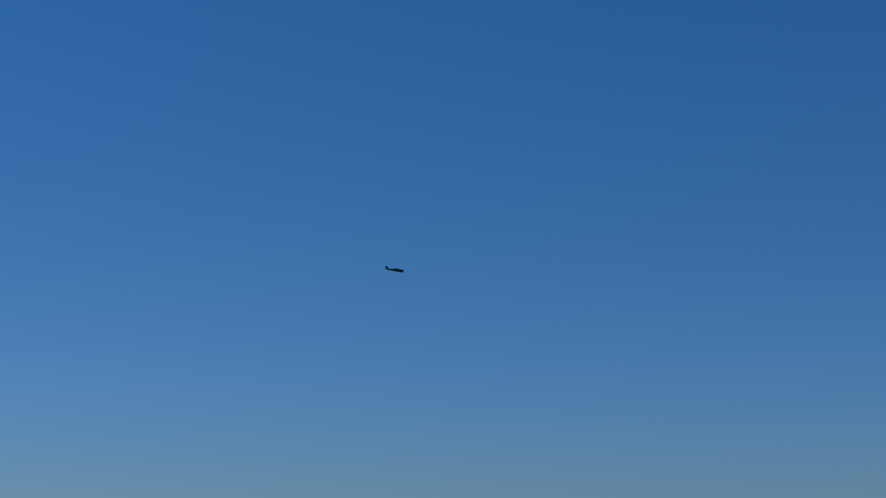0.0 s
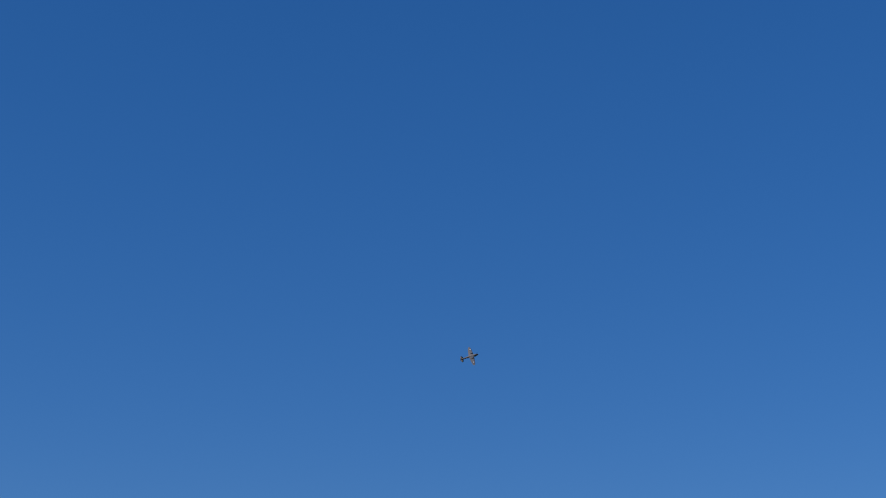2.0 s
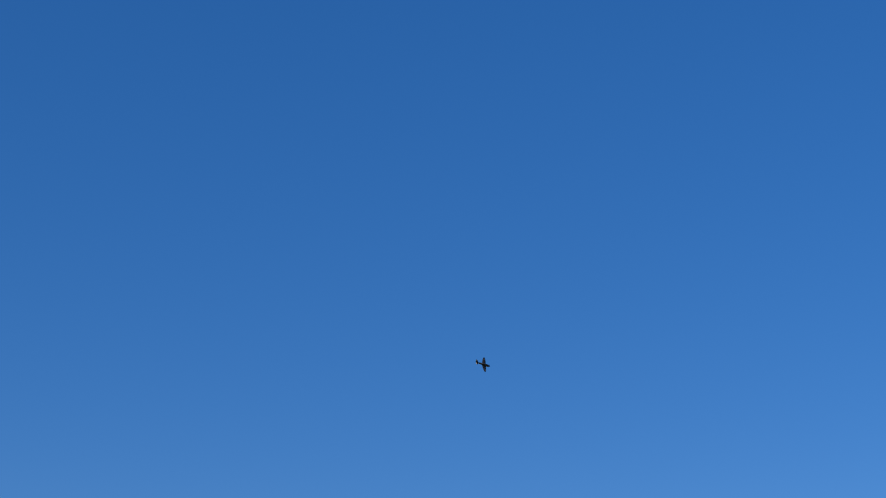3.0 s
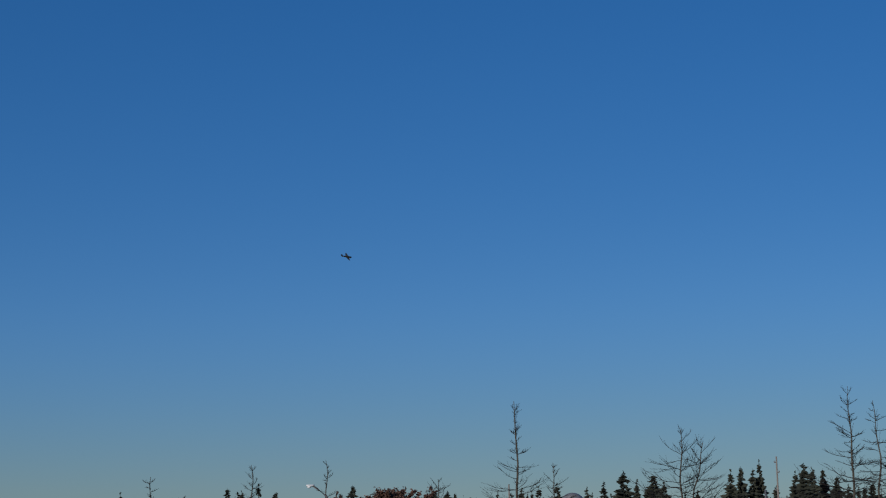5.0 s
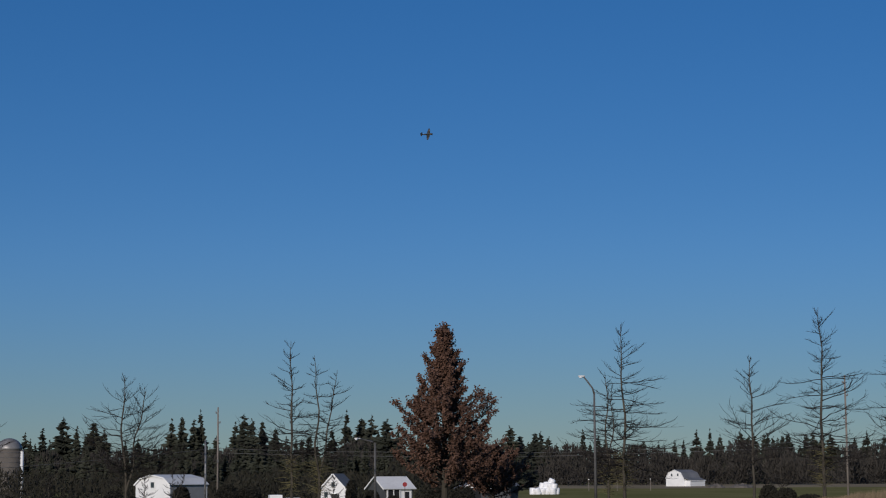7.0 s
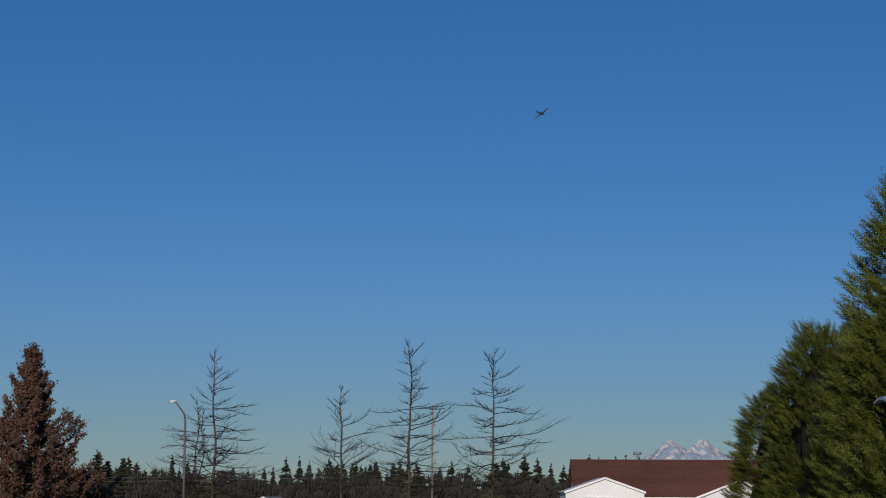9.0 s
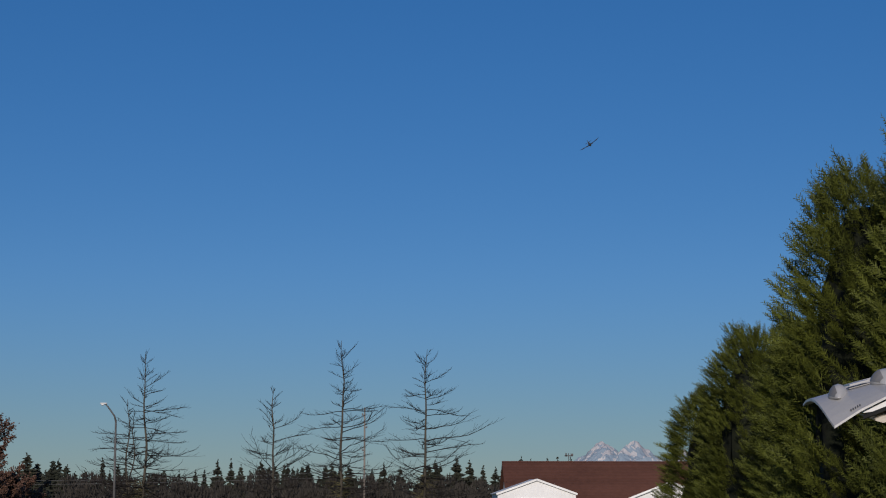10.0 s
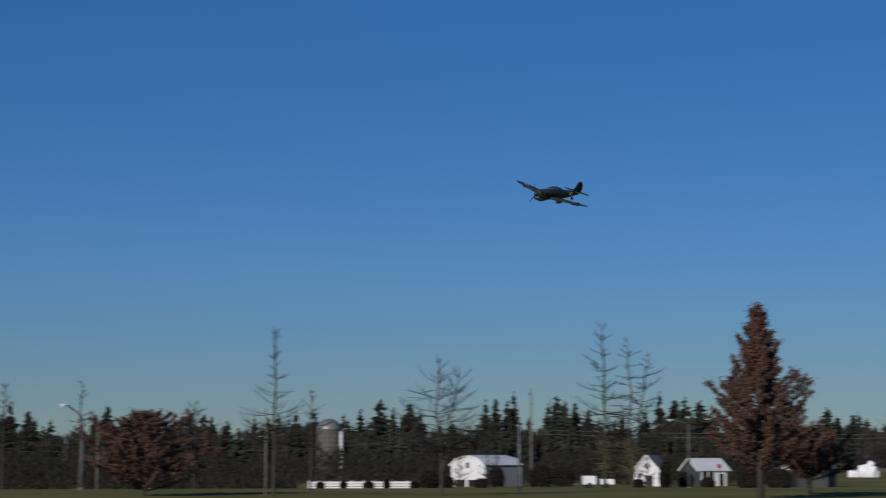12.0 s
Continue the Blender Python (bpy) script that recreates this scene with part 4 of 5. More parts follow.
def make_poles():
    street_lamp(4.15, 141, 3.01, 0.95, "tall grey street lamp with a slanting arm", 1.25)
    street_lamp(-2.68, 155, 1.18, 1.5, "slim grey street lamp with a level arm", 0.22)
    street_lamp(-20.89, 112, 1.63, 1.1, "grey street lamp with a slanting arm", 0.75)
    utility_pole(-6.83, 220, 2.15, "weathered wooden utility pole with insulators")
    utility_pole(12.01, 200, 2.95, "weathered wooden utility pole among bare trees")
    utility_pole(-19.85, 112, 1.2, "plain weathered wooden post", False, 0.07)
    utility_pole(-14.85, 90, 1.55, "weathered wooden pole beside a bare tree", False, 0.05)
    utility_pole(-7.2, 95, 1.18, "thin pale metal pole", False, 0.06, True)
    mast = utility_pole(-71.0, 120, 4.42, "tall dark pole with a pale metal top", False, 0.13)
    h = math.tan(radians(4.42)) * 120 + 1.7 - spot(-71.0, 120).z
    part("pale_band", Geo().lathe([(0.125, h - 0.75), (0.125, h - 0.12)], 10), "white_board", mast, "pale metal sleeve")
    part("cap", Geo().lathe([(0.07, h - 0.12), (0.15, h), (0.13, h + 0.14), (0.03, h + 0.2)], 10), "black", mast)
    # overhead cables between poles
    for k, line in enumerate(([(-36, 190, 0.30), (-23, 200, 0.26), (-14, 210, 0.30), (-6.83, 220, 0.92)], [(-6.83, 220, 0.92), (-2, 215, 0.78), (4, 210, 0.74), (12.01, 200, 1.05)], [(-6.83, 220, 0.78), (2, 212, 0.60), (12.01, 200, 0.88)])):
        pts = []
        for (a0, d0, e0), (a1, d1, e1) in zip(line, line[1:]):
            for s in range(10):
                u = s / 10
                pts.append(EYE + (d0 + (d1 - d0) * u) * way(a0 + (a1 - a0) * u, e0 + (e1 - e0) * u) + Vector((0, 0, -0.5 * u * (1 - u))))
        pts.append(EYE + line[-1][1] * way(line[-1][0], line[-1][2]))
        tagged(part("overhead_cable", Geo().tube(pts, 0.022, 5), "cable"), "dark overhead power cable strung between wooden poles", "cable", "overhead cables")
    sign = thing("stop_sign", "red octagonal road sign on a metal post", "sign")
    part("post", Geo().box((0, 0, 1.25), (0.07, 0.05, 2.5)), "galvanised", sign)
    part("plate", Geo().rings([[(0.27 * math.cos(a), y, 2.3 + 0.27 * math.sin(a)) for a in (math.pi / 8 + j * math.pi / 4 for j in range(8))] for y in (-0.05, -0.03)]), "red_sign_shaded", sign)
    stand(sign, -1.2, 215)


make_poles()


def make_field_edge():
    """Tall dry grass, round shrubs and a parked car along the far edge."""
    g = Geo()
    rnd = random.Random(12)
    for _ in range(42000):
        az, d = rnd.uniform(10.4, 22), rnd.uniform(118, 146)
        b = spot(az, d)
        h = rnd.uniform(0.2, 0.95) * min((az - 10.2) / 2.5, 1) * (0.85 + 0.5 * noise.noise((az * 1.3, d * 0.1, 7)))
        s = Vector((rnd.uniform(-1, 1), rnd.uniform(-1, 1), 0)) * 0.022
        g.face(b - s, b + s, b + Vector((rnd.uniform(-0.2, 0.2), rnd.uniform(-0.2, 0.2), h)))
    tagged(part("dry_grass", g, "dry_grass"), "tall dry straw-coloured grass at the field's edge", "grass", kind="stuff")
    for az, d, r, h in ((-0.35, 190, 1.1, 1.9), (0.55, 192, 1.2, 1.8), (-6.55, 205, 1.2, 2.2), (10.2, 175, 0.9, 1.3), (-2.2, 205, 0.8, 1.5), (-7.9, 205, 0.9, 2.0), (-5.9, 215, 1.4, 2.0), (-13.2, 172, 0.3, 0.4), (-12.5, 172, 0.22, 0.55), (-11.75, 172, 0.4, 0.45), (-11.2, 172, 0.2, 0.7), (-10.35, 172, 0.35, 0.5), (-9.9, 180, 0.9, 1.5), (10.9, 176, 1.1, 0.7), (-2.82, 200, 0.55, 2.5), (-8.35, 196, 0.7, 0.8), (-9.35, 197, 0.6, 1.0), (-3.6, 203, 0.5, 0.7), (-1.55, 206, 0.7, 0.9), (9.7, 176, 0.8, 1.6)):
        leaf, stem = Geo(), Geo()
        r2 = random.Random(int(az * 100))
        for _ in range(1500):
            a, u = r2.uniform(0, 6.283), r2.random()
            rr = r * math.sqrt(max(1 - (2 * u - 0.8) ** 2 / 1.6, 0.02)) * r2.uniform(0.75, 1.05)
            c = Vector((rr * math.cos(a), rr * math.sin(a), 0.1 + h * u))
            u_ = Vector((r2.gauss(0, 1), r2.gauss(0, 1), r2.gauss(0.6, 1))).normalized() * 0.22
            v_ = u_.orthogonal().normalized() * 0.10
            leaf.face(c - v_, c + v_, c + u_)
        for k in range(5):
            stem.tube([(0, 0, -0.1), (r * 0.4 * math.cos(k * 1.3), r * 0.4 * math.sin(k * 1.3), h * 0.7)], [0.06, 0.02], 5)
        sh = thing("shrub", "dark olive shrub at the edge of the lawn", "shrub", "shrubs by the lane")
        part("stems", stem, "bark", sh), part("foliage", leaf, "thicket_green", sh)
        stand(sh, az, d)
    car = thing("car", "pale car parked before the white barn", "car")
    prof = [(-2.1, 0.35), (-2.15, 0.75), (-1.5, 0.92), (-0.9, 1.4), (0.7, 1.42), (1.5, 0.95), (2.1, 0.85), (2.15, 0.4)]
    part("body", Geo().prism([(x, -0.8, z) for x, z in prof], (0, 1.6, 0)), "white_paint", car)
    part("side_window", Geo().prism([(x, -0.815, z) for x, z in ((-1.3, 0.95), (-0.85, 1.34), (0.65, 1.36), (1.2, 0.97))], (0, 0.01, 0)), "window", car)
    for x in (-1.35, 1.35):
        w = part("wheel", Geo().rings([[(x + 0.32 * math.cos(a), y, 0.32 + 0.32 * math.sin(a)) for a in (2 * math.pi * j / 16 for j in range(16))] for y in (-0.86, -0.62)]), "black", car)
        part("rim", Geo().rings([[(x + 0.18 * math.cos(a), y, 0.32 + 0.18 * math.sin(a)) for a in (2 * math.pi * j / 12 for j in range(12))] for y in (-0.875, -0.86)]), "zinc", w)
    stand(car, -8.35, 215, 4)


make_field_edge()


def make_field_details():
    for k, (az, h) in enumerate(((3.3, 2.4), (4.35, 2.3), (4.95, 2.2), (5.2, 2.2), (6.2, 2.3))):
        post = thing("field_post", "thin wooden field post with a pale cap", "post", "posts on the far field")
        part("post", Geo().tube([(0, 0, -0.1), (0, 0, h)], 0.07, 6), "pole_wood", post)
        part("cap", Geo().box((0, 0, h + 0.08), (0.24, 0.18, 0.14)), "white_board", post)
        stand(post, az, 395)
    rnd = random.Random(9)
    for az, d, w in ((8.15, 470, 2.2), (8.9, 470, 3.0)):
        heap = thing("brush_heap", "low heap of grey brushwood and soil on the field", "heap", "heaps on the field")
        g = Geo()
        g.lathe([(w, -0.1), (w * 0.8, 0.45), (w * 0.45, 0.8), (w * 0.15, 0.95), (0.02, 1.0)], 14)
        g.v = [(x * rnd.uniform(0.8, 1.2), y * rnd.uniform(0.8, 1.2), z * rnd.uniform(0.8, 1.2)) for x, y, z in g.v]
        part("soil", g, "concrete", heap)
        for _ in range(14):
            a = rnd.uniform(0, 6.28)
            q = Vector((math.cos(a) * w * 0.4, math.sin(a) * w * 0.4, 0.5))
            part("stick", Geo().tube([q, q + Vector((rnd.uniform(-1, 1), rnd.uniform(-1, 1), rnd.uniform(0.3, 1.2)))], [0.05, 0.02], 4), "bark", heap)
        stand(heap, az, d)


make_field_details()


# ---- raised tailgate of a parked van ----
def make_van():
    """Its tail points to the hedge side; only the raised gate comes near the view."""
    van = thing("van", "silver van with its tailgate raised", "van")
    # gate skin: u runs from the free edge to the hinge, v from the near side to the far side
    rows = 14
    cols = 10
    n0, n1 = Vector((0.0, 0.0, 2.035)), Vector((0.0, 0.62, 2.055))

    def skin(u, v, lift=0.0):
        p = n0.lerp(n1, 0.55 * v)
        tip = 0.10 * v ** 0.8
        x = -tip + (1.15 + tip) * u
        z = p.z + 0.28 * u - 0.08 * u * u + 0.035 * math.sin(math.pi * 0.55 * v) * (1 - u) - 0.09 * (1 - u) ** 6 * (1 - v) ** 2 - (0.012 + 0.036 * (1 - u) ** 4) * v * v
        return Vector((x, p.y, z + lift))

    g = Geo()
    grid = [[skin(i / rows, j / cols) for j in range(cols + 1)] for i in range(rows + 1)]
    for i in range(rows):
        for j in range(cols):
            g.face(grid[i][j], grid[i + 1][j], grid[i + 1][j + 1], grid[i][j + 1])
            g.face(*[p - Vector((0, 0, 0.008)) for p in (grid[i][j + 1], grid[i + 1][j + 1], grid[i + 1][j], grid[i][j])])
    edge = [grid[i][0] for i in range(rows, -1, -1)] + grid[0][1:] + [grid[i][cols] for i in range(1, rows + 1)]
    for a, b in zip(edge, edge[1:]):
        d = Vector((0, 0, 0.008))
        g.face(a, b, b - d, a - d)
    gate = part("tailgate", g, "silver", van, "raised silver tailgate", True)
    return van, gate, skin


def make_van_parts():
    van, gate, skin = make_van()
    # two rounded humps and a recessed handle between them
    for u, big, tall in ((0.055, 0.86, 1.2), (0.178, 1.25, 1.3)):
        h = Geo()
        c = skin(u, 0.42)
        rings = []
        for k in range(9):
            a = math.pi * k / 8
            y = -0.15 + 0.30 * k / 8
            r = max(math.sin(a), 0.06)
            rings.append([c + Vector((0.040 * big * r * math.cos(b), y * 0.42 + 0.02, 0.042 * tall * r * math.sin(b) - 0.012)) for b in (math.pi * j / 8 for j in range(9))])
        h.rings(rings)
        hump = part("hinge_cover", h, "silver", gate, "rounded silver hump", True)
        # the darker inset on its outer face
        inset = Geo()
        skin_rows = [[c + Vector((0.0408 * big * r * math.cos(b), (-0.15 + 0.30 * k / 8) * 0.42 + 0.02, 0.0428 * tall * r * math.sin(b) - 0.012)) for b in (math.pi * (0.62 + 0.05 * j) for j in range(7))]
                     for k, r in ((k, math.sin(math.pi * k / 8)) for k in (1, 2, 3, 4))]
        for ra, rb in zip(skin_rows, skin_rows[1:]):
            for j in range(6):
                inset.face(ra[j], ra[j + 1], rb[j + 1], rb[j])
        part("inset", inset, "zinc", hump, "darker slotted inset", True)
    part("handle_recess", Geo().rings([[skin(u, v, z) for u, v in ((0.088, 0.50), (0.150, 0.48), (0.150, 0.86), (0.088, 0.88))] for z in (0.002, 0.005)]), "zinc", gate)
    part("handle", Geo().rings([[skin(u, v, z) for u, v in ((0.094, 0.56), (0.144, 0.54), (0.144, 0.78), (0.094, 0.80))] for z in (0.008, 0.014)]), "silver", gate)
    for k in range(5):
        part("lettering", Geo().rings([[skin(u, v, z) for u, v in ((0.0500 + 0.006 * k, 0.03), (0.0525 + 0.006 * k, 0.03), (0.0535 + 0.006 * k, 0.052 + 0.012 * (k % 2)), (0.0510 + 0.006 * k, 0.052))] for z in (0.002, 0.004)]), "galvanised", gate)
    part("rear_lip", Geo().rings([[skin(u, 0.95, 0.0), skin(u, 0.985, z), skin(u, 1.0, z), skin(u, 1.0, -0.006)] for u, z in ((0.07, 0.004), (0.11, 0.022), (0.3, 0.030), (1.0, 0.034))]), "silver", gate, "raised rear lip")
    # inner trim and lining below the skin
    part("seal", Geo().tube([skin(u, 0.02, -0.035) for u in (0.08, 0.3, 0.6, 0.8, 1.0)], 0.007, 6), "black", gate)
    part("inner_trim", Geo().rings([[skin(u, 0.05, z0), skin(u, 0.95, z0), skin(u, 0.95, z1), skin(u, 0.05, z1)] for u, z0, z1 in ((0.085, -0.022, -0.028), (0.16, -0.022, -0.055), (0.4, -0.03, -0.07), (1.0, -0.03, -0.08))]), "trim_white", gate)
    part("lining", Geo().rings([[skin(u, 0.04, z0), skin(u, 0.95, z0), skin(u, 0.95, z1), skin(u, 0.04, z1)] for u, z0, z1 in ((0.115, -0.062, -0.068), (0.135, -0.064, -0.085), (0.4, -0.080, -0.105), (1.0, -0.10, -0.13))]), "liner", gate)
    # the van's shell beyond the gate's hinge
    prof = [(0.20, 0.42), (0.20, 1.94), (0.6, 2.01), (1.12, 2.09), (1.22, 2.20), (1.6, 2.24), (4.2, 2.22), (4.9, 1.45), (5.7, 1.25), (5.8, 0.45)]
    part("far_side", Geo().prism([(max(x, 0.26), 1.25, z) for x, z in prof], (0, 0.06, 0)), "silver", van)
    # added near-black sheet paints the shade under the raised gate
    part("side_lining", Geo().prism([(x, 1.22, z - 0.01) for x, z in prof[:6]] + [(2.9, 1.22, 2.2), (2.9, 1.22, 0.5)], (0, 0.02, 0)), "shade_black", van, "black sheet for the shade under the gate")
    part("near_side", Geo().prism([(x, -0.45, z) for x, z in [(1.5, 0.42), (1.5, 2.21)] + prof[5:]], (0, 0.06, 0)), "silver", van)
    part("roof", Geo().prism([(1.15, -0.39, 2.16), (1.6, -0.39, 2.20), (4.2, -0.39, 2.18), (4.2, -0.39, 2.23), (1.6, -0.39, 2.25), (1.15, -0.39, 2.21)], (0, 1.64, 0)), "silver", van)
    part("floor", Geo().box((2.95, 0.43, 0.52), (5.4, 1.55, 0.12)), "black", van)
    part("front", Geo().prism([(4.2, -0.39, 2.18), (4.9, -0.39, 1.42), (5.7, -0.39, 1.22), (5.78, -0.39, 0.46), (4.6, -0.39, 0.46), (4.0, -0.39, 2.1)], (0, 1.64, 0)), "silver", van)
    part("interior", Geo().box((2.4, 0.43, 1.3), (0.08, 1.5, 1.44)), "black", van)
    part("strut", Geo().tube([(1.16, 1.18, 1.75), (0.72, 0.70, 2.05)], 0.012, 6), "black", van)
    for x in (1.95, 4.95):
        for y in (-0.42, 1.22):
            w = part("wheel", Geo().rings([[(x + r * math.cos(a), y + o, 0.34 + r * math.sin(a)) for a in (2 * math.pi * j / 20 for j in range(20))] for o, r in ((-0.10, 0.30), (-0.08, 0.34), (0.08, 0.34), (0.10, 0.30))]), "black", van)
            part("rim", Geo().rings([[(x + 0.2 * math.cos(a), y + o, 0.34 + 0.2 * math.sin(a)) for a in (2 * math.pi * j / 14 for j in range(14))] for o in (-0.115, 0.115)]), "zinc", w)
    p = way(26.1) * 6.0
    van.matrix_basis = pose(p.x, p.y, ground_z(p.x, p.y), 0, 0, -26.1)


make_van_parts()


# ---- model aircraft ----
def make_aircraft():
    """Nose along +x, left wing along +y; span 1.0 m."""

    def along(x):
        """Station on the fuselage: a short nose and a long tail about the wing."""
        return 0.08 + (x - 0.10) * 0.78 if x > 0.10 else -0.12 + (x + 0.10) * 1.18 if x < -0.10 else x - 0.02

    air = thing("model_aircraft", "olive and grey radio-controlled warplane model in flight", "model aircraft")
    # x, half width, top, bottom, belly fullness
    sec = [(0.405, 0.030, 0.030, -0.034), (0.37, 0.044, 0.044, -0.068), (0.30, 0.050, 0.050, -0.086), (0.22, 0.052, 0.054, -0.080), (0.14, 0.053, 0.058, -0.066),
           (0.05, 0.052, 0.060, -0.062), (-0.06, 0.048, 0.058, -0.060), (-0.17, 0.038, 0.050, -0.050), (-0.28, 0.026, 0.040, -0.032), (-0.38, 0.014, 0.032, -0.010), (-0.43, 0.006, 0.028, 0.004)]

    def ring(x, w, t, b, lo, hi, n=16):
        out = []
        for j in range(n):
            a = lo + (hi - lo) * j / (n - 1)
            s, c = math.sin(a), math.cos(a)
            out.append((x, w * math.copysign(abs(c) ** 0.85, c), (t if s > 0 else -b) * math.copysign(abs(s) ** 0.9, s)))
        return out

    part("fuselage", Geo().rings([ring(x, w, t, b, radians(-35), radians(215)) for x, w, t, b in sec]), "olive", air, "olive drab upper fuselage", True)
    part("belly", Geo().rings([ring(x, w * 0.995, t, b, radians(215), radians(325)) for x, w, t, b in sec]), "grey_paint", air, "neutral grey belly", True)
    part("spinner", Geo().rings([[(x, r * math.cos(a), r * math.sin(a)) for a in (2 * math.pi * j / 14 for j in range(14))] for x, r in ((0.40, 0.030), (0.425, 0.026), (0.445, 0.017), (0.457, 0.004))]), "olive", air, "", True)
    part("radiator_intake", Geo().rings([[(x, 0.034 * s * math.cos(a), -0.046 + 0.026 * s * math.sin(a)) for a in (2 * math.pi * j / 14 for j in range(14))] for x, s in ((0.386, 1.0), (0.392, 0.96), (0.393, 0.2))]), "black", air, "dark chin intake")

    def airfoil(x, chord, y, z, thick):
        top = [(0.0, 0.0), (0.06, 0.42), (0.25, 0.62), (0.55, 0.5), (0.8, 0.24), (1.0, 0.02)]
        bot = [(0.8, -0.10), (0.5, -0.28), (0.2, -0.34), (0.05, -0.2)]
        return [(x - u * chord, y, z + v * thick * chord) for u, v in top], [(x - u * chord, y, z + v * thick * chord) for u, v in [(1.0, 0.0)] + bot + [(0.0, -0.02)]]

    st = [(0.0, 0.135, 0.245, 0.155), (0.12, 0.130, 0.225, 0.15), (0.26, 0.116, 0.190, 0.14), (0.38, 0.100, 0.150, 0.13), (0.45, 0.085, 0.112, 0.12), (0.485, 0.064, 0.070, 0.10), (0.50, 0.040, 0.026, 0.08)]
    for s, side in ((1, "left"), (-1, "right")):
        tops, bots = [], []
        for y, x, c, th in st:
            a, b = airfoil(x, c, s * y, -0.045 + 0.10 * y, th)
            tops.append(a), bots.append(b)
        for name, skin_rows, mat, label in (("wing_upper_skin", tops, "olive", "olive drab wing top"), ("wing_lower_skin", bots, "grey_paint", "neutral grey wing underside")):
            g = Geo()
            for ra, rb in zip(skin_rows, skin_rows[1:]):
                for k in range(len(ra) - 1):
                    q = (ra[k], rb[k], rb[k + 1], ra[k + 1])
                    g.face(*(q if s > 0 else reversed(q)))
            w = part(name, g, mat, air, label, True)
            zz = (0.0135 if mat == "olive" else -0.010) - 0.045 + 0.034
            dz = 1 if mat == "olive" else -1
            disc = part("roundel", Geo().rings([[(0.045 + r * math.cos(a), s * 0.345 + r * math.sin(a), zz + h * dz + 0.10 * r * s * math.sin(a)) for a in (2 * math.pi * j / 20 for j in range(20))] for r, h in ((0.047, 0.000), (0.047, 0.003))]), "star_blue", w)
            star = []
            for j in range(10):
                r = 0.045 if j % 2 == 0 else 0.022
                star.append((0.045 + r * math.cos(j * math.pi / 5), s * 0.345 + r * math.sin(j * math.pi / 5)))
            part("star", Geo().rings([[(x, y, zz + h * dz + 0.10 * (abs(y) - 0.345)) for x, y in star] for h in (0.0035, 0.005)]), "star_white_dim" if dz > 0 else "trim_white", w, "dimmer white star" if dz > 0 else "white star")
        part("gear_fairing", Geo().rings([[(0.10 - 0.16 * k / 6 + 0.02, s * 0.125 + 0.018 * f * math.cos(a), -0.050 + 0.026 * f * math.sin(a)) for a in (2 * math.pi * j / 10 for j in range(10))] for k, f in enumerate((0.2, 0.7, 1.0, 1.0, 0.9, 0.6, 0.15))]), "grey_paint", air, "", True)
        tp = [(0.0, -0.315, 0.115), (0.08, -0.325, 0.10), (0.14, -0.342, 0.07), (0.168, -0.362, 0.03)]
        part("tailplane", Geo().rings([[(x, s * y, 0.030), (x - 0.4 * c, s * y, 0.030 + 0.035 * c + 0.001), (x - c, s * y, 0.030), (x - 0.4 * c, s * y, 0.030 - 0.035 * c - 0.001)] for y, x, c in tp]), "olive", air, "", True)
        part("exhaust", Geo().box((0.25, s * 0.053, 0.022), (0.10, 0.012, 0.012)), "black", air)
        for k in range(2):
            seven = [(0, 0.026), (0.022, 0.026), (0.022, 0.020), (0.010, -0.012), (0.004, -0.012), (0.015, 0.019), (0, 0.019)]
            x0 = -0.215 if s > 0 else -0.20
            pts = [(x0 - s * (k * 0.032 + px - 0.0), s * 0.0405, 0.008 + pz) for px, pz in seven]
            part("marking", Geo().prism(pts, (0, s * 0.003, 0)), "yellow", air, "yellow fuselage number")
    fin = [(-0.30, 0.036), (-0.335, 0.075), (-0.365, 0.125), (-0.395, 0.148), (-0.425, 0.142), (-0.448, 0.105), (-0.452, 0.05), (-0.435, 0.012), (-0.36, 0.02)]
    part("fin", Geo().rings([[(x, -0.001, z) for x, z in fin], [(x * 0.985 - 0.005, 0.008, z * 0.97 + 0.001) for x, z in fin]]).rings([[(x * 0.985 - 0.005, -0.008, z * 0.97 + 0.001) for x, z in fin], [(x, 0.001, z) for x, z in fin]]), "olive", air)
    cp = part("canopy", Geo().rings([[(x, w * math.cos(a), 0.045 + h * math.sin(a)) for a in (math.pi * j / 9 for j in range(10))] for x, w, h in ((0.145, 0.012, 0.008), (0.11, 0.028, 0.031), (0.05, 0.032, 0.042), (-0.02, 0.032, 0.040), (-0.09, 0.028, 0.028), (-0.14, 0.016, 0.012))]), "canopy", air, "glazed canopy", True)
    for x, w, h in ((0.11, 0.029, 0.032), (0.05, 0.033, 0.043), (-0.02, 0.033, 0.041)):
        part("canopy_frame", Geo().tube([(x, w * math.cos(a), 0.045 + h * math.sin(a)) for a in (math.pi * j / 8 for j in range(9))], 0.0025, 5), "olive", cp)
    part("tail_wheel_leg", Geo().tube([(-0.315, 0, -0.015), (-0.325, 0, -0.048)], 0.004, 6), "zinc", air)
    part("tail_wheel", Geo().rings([[(-0.326 + 0.015 * math.cos(a), y, -0.052 + 0.015 * math.sin(a)) for a in (2 * math.pi * j / 12 for j in range(12))] for y in (-0.006, 0.006)]), "black", air)
    prop = part("propeller", Geo().lathe([(0.012, -0.008), (0.014, 0.0), (0.010, 0.010)], 12), "black", air, "black three-blade propeller")
    for k in range(3):
        bl = Geo().rings([[(-c, r, -0.35 * c), (0, r, 0.003), (c, r, 0.35 * c), (0, r, -0.003)] for r, c in ((0.012, 0.003), (0.05, 0.0045), (0.10, 0.004), (0.13, 0.0015))])
        ob = part("blade", bl, "black", prop)
        ob.rotation_euler = (0, 0, k * 2 * math.pi / 3)
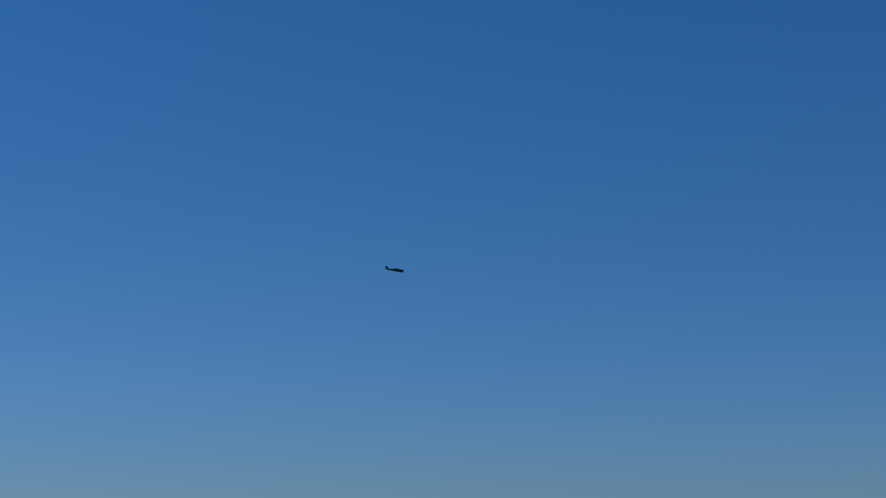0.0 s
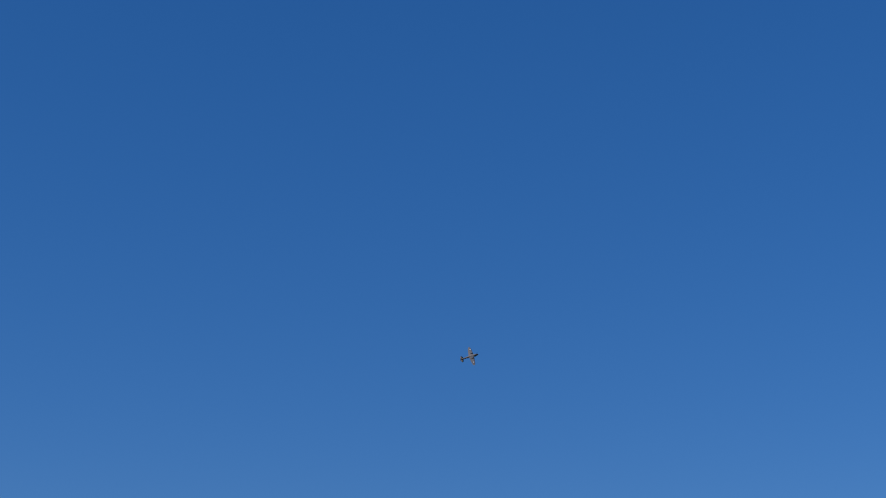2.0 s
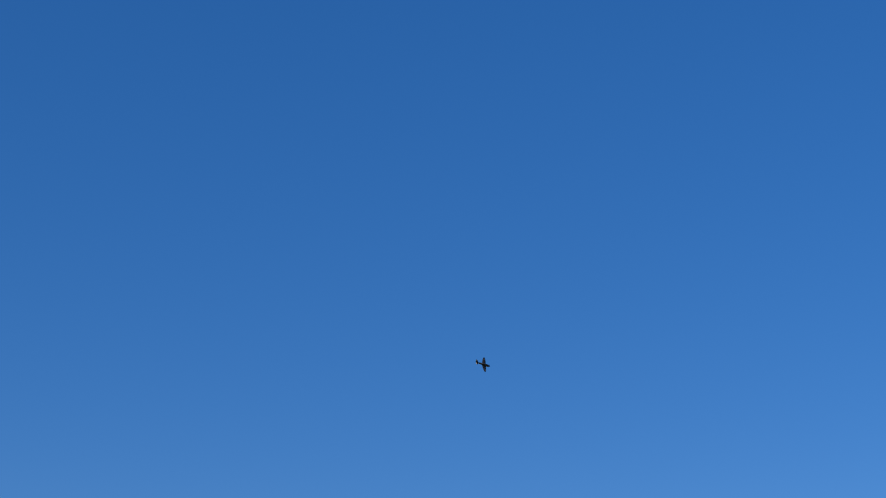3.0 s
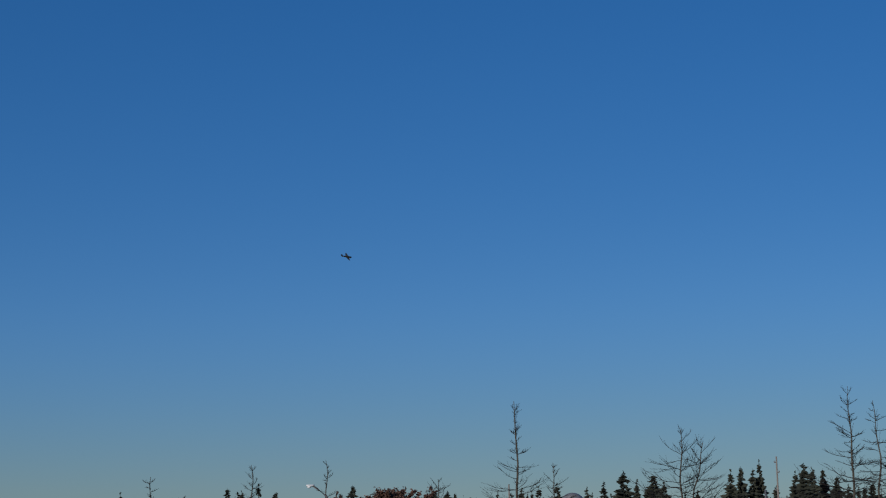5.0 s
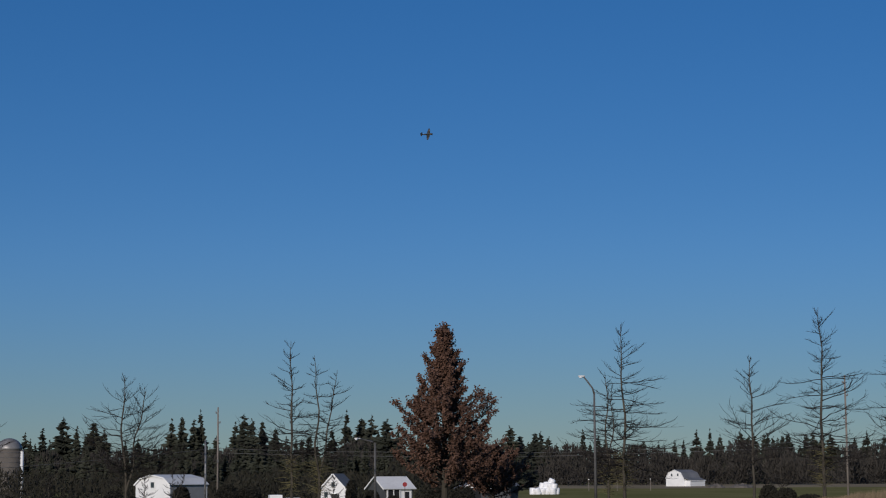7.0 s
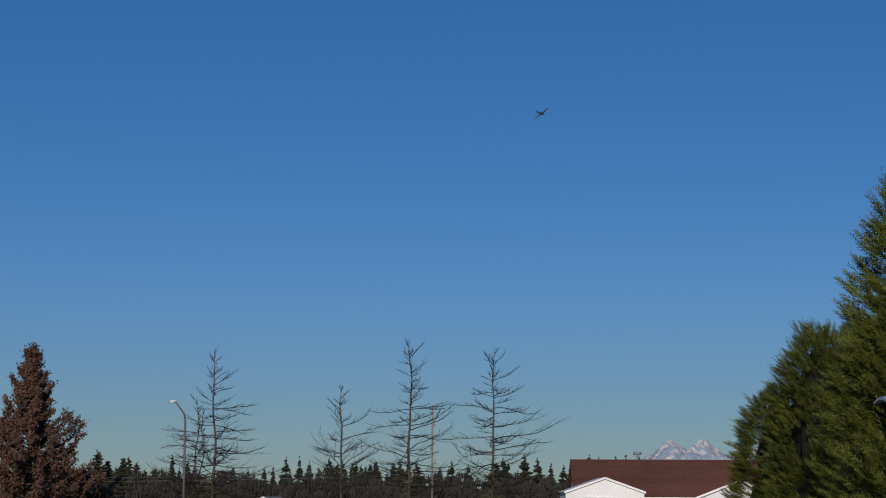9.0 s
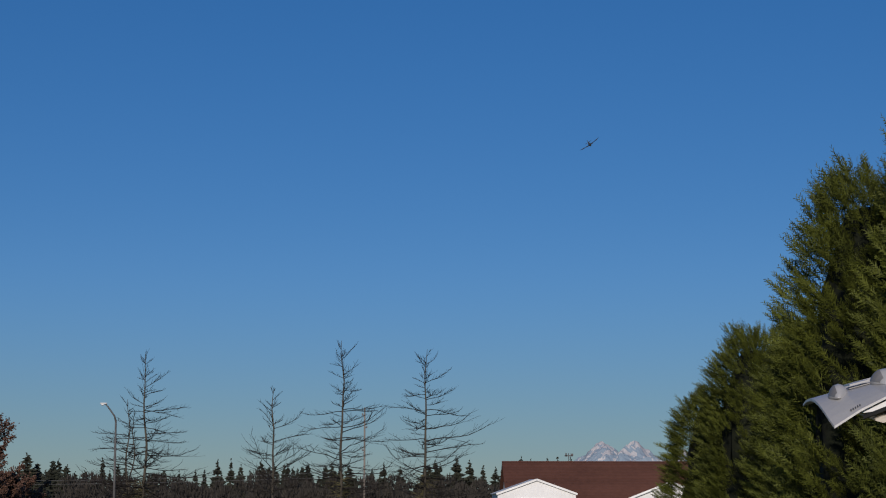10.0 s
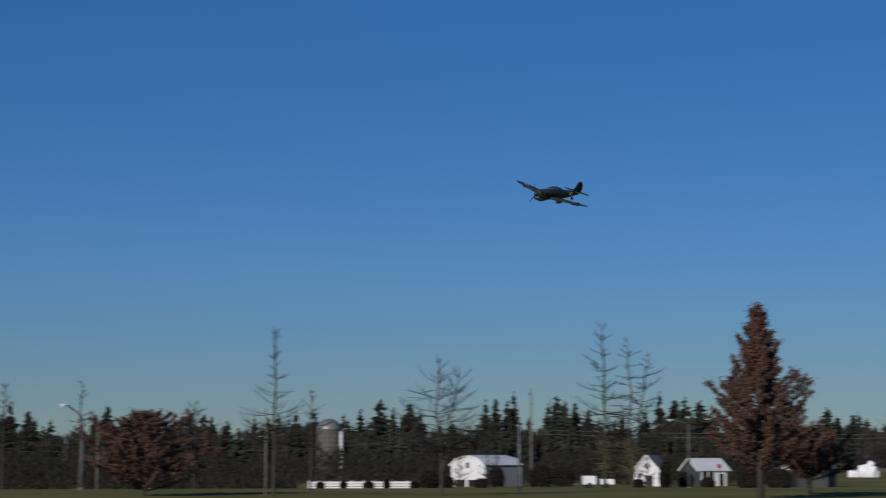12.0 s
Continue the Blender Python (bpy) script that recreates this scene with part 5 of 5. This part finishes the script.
    for ob in air.children:
        if not ob.name.startswith(("wing", "gear", "propeller")):
            for v in ob.data.vertices:
                v.co.x = along(v.co.x)
    return air, prop


aircraft, propeller = make_aircraft()


def motions():
    FLIGHT = [
        (0.0, pose(-85.60, -0.33, 17.25, 12.0, 5.6, 91.2)),
        (0.4, pose(-83.14, 9.64, 16.51, 12.0, 4.6, 84.2)),
        (0.8, pose(-78.22, 19.83, 16.28, 12.0, -1.1, 75.6)),
        (1.0, pose(-74.67, 24.46, 16.75, 12.0, -7.4, 72.5)),
        (1.1, pose(-73.73, 26.82, 17.33, 12.0, -11.3, 69.8)),
        (1.2, pose(-72.66, 29.32, 17.83, 12.0, -14.2, 67.1)),
        (1.3, pose(-72.42, 32.04, 18.74, 4.0, -17.1, 64.4)),
        (1.4, pose(-72.24, 34.48, 19.48, -8.0, -19.0, 62.2)),
        (1.5, pose(-72.00, 36.91, 20.23, -22.0, -19.8, 60.2)),
        (1.6, pose(-72.55, 39.80, 21.11, -38.0, -18.7, 58.7)),
        (1.7, pose(-72.18, 42.23, 21.77, -54.0, -17.7, 57.3)),
        (1.8, pose(-71.74, 44.63, 22.45, -72.0, -16.7, 56.0)),
        (1.9, pose(-71.26, 47.01, 23.06, -87.0, -16.7, 54.3)),
        (2.0, pose(-70.71, 49.37, 23.68, -103.0, -15.7, 53.0)),
        (2.1, pose(-70.12, 51.72, 24.23, -126.0, -14.8, 51.7)),
        (2.2, pose(-69.48, 54.05, 24.79, -146.0, -14.3, 56.6)),
        (2.3, pose(-68.80, 56.37, 25.20, -166.0, -14.2, 62.5)),
        (2.4, pose(-68.07, 58.67, 25.64, 170.0, -15.6, 66.9)),
        (2.5, pose(-67.30, 60.95, 26.02, 148.0, -15.7, 69.7)),
        (2.6, pose(-66.46, 63.28, 26.27, 129.0, -10.8, 65.4)),
        (2.7, pose(-65.60, 65.57, 26.48, 112.0, -4.6, 60.4)),
        (2.8, pose(-64.82, 67.71, 26.64, 97.0, 0.7, 58.4)),
        (2.9, pose(-63.98, 69.95, 26.56, 83.0, 3.6, 61.9)),
        (3.0, pose(-63.67, 72.88, 26.90, 67.0, 9.1, 68.1)),
        (3.2, pose(-62.97, 78.80, 27.03, 35.0, 17.1, 71.3)),
        (4.0, pose(-58.72, 104.18, 25.81, 22.0, 12.4, 60.1)),
        (4.8, pose(-50.22, 126.99, 21.56, 24.0, 5.7, 48.6)),
        (5.0, pose(-45.81, 128.55, 22.18, 42.0, 4.3, 44.5)),
        (5.5, pose(-34.39, 128.76, 23.22, 50.0, 2.5, 41.6)),
        (6.0, pose(-22.96, 129.09, 23.98, 58.0, -0.1, 28.3)),
        (6.5, pose(-11.66, 127.49, 24.29, 60.0, -1.0, 11.1)),
        (7.0, pose(-0.97, 125.89, 24.84, 62.0, 0.1, -13.8)),
        (7.5, pose(9.26, 123.36, 25.65, 62.0, 0.6, -32.6)),
        (7.7, pose(13.02, 120.96, 25.69, 60.0, 2.5, -38.2)),
        (8.5, pose(23.99, 107.06, 24.21, 52.0, 9.1, -64.1)),
        (9.3, pose(26.76, 89.08, 21.01, 34.0, 16.5, -93.2)),
        (9.5, pose(27.38, 86.93, 20.22, 32.0, 17.4, -97.1)),
        (10.0, pose(26.09, 76.17, 17.25, 35.0, 16.9, -104.8)),
        (10.5, pose(20.89, 61.42, 13.82, 38.0, 15.6, -110.9)),
        (11.0, pose(13.50, 46.37, 9.99, 6.0, 14.0, -121.8)),
        (11.5, pose(5.36, 32.22, 6.35, -9.0, 9.6, -126.1)),
        (11.7, pose(2.30, 27.13, 5.50, -14.0, 7.0, -125.4)),
        (12.0, pose(-2.21, 20.67, 4.64, -22.0, 6.0, -119.0)),
    ]
    walk(aircraft, FLIGHT)
    walk(propeller, [(0.1 * k, pose(0.326, 0, 0, 0, 90, 0) @ pose(0, 0, 0, 0, 0, 77 * k)) for k in range(121)])


motions()
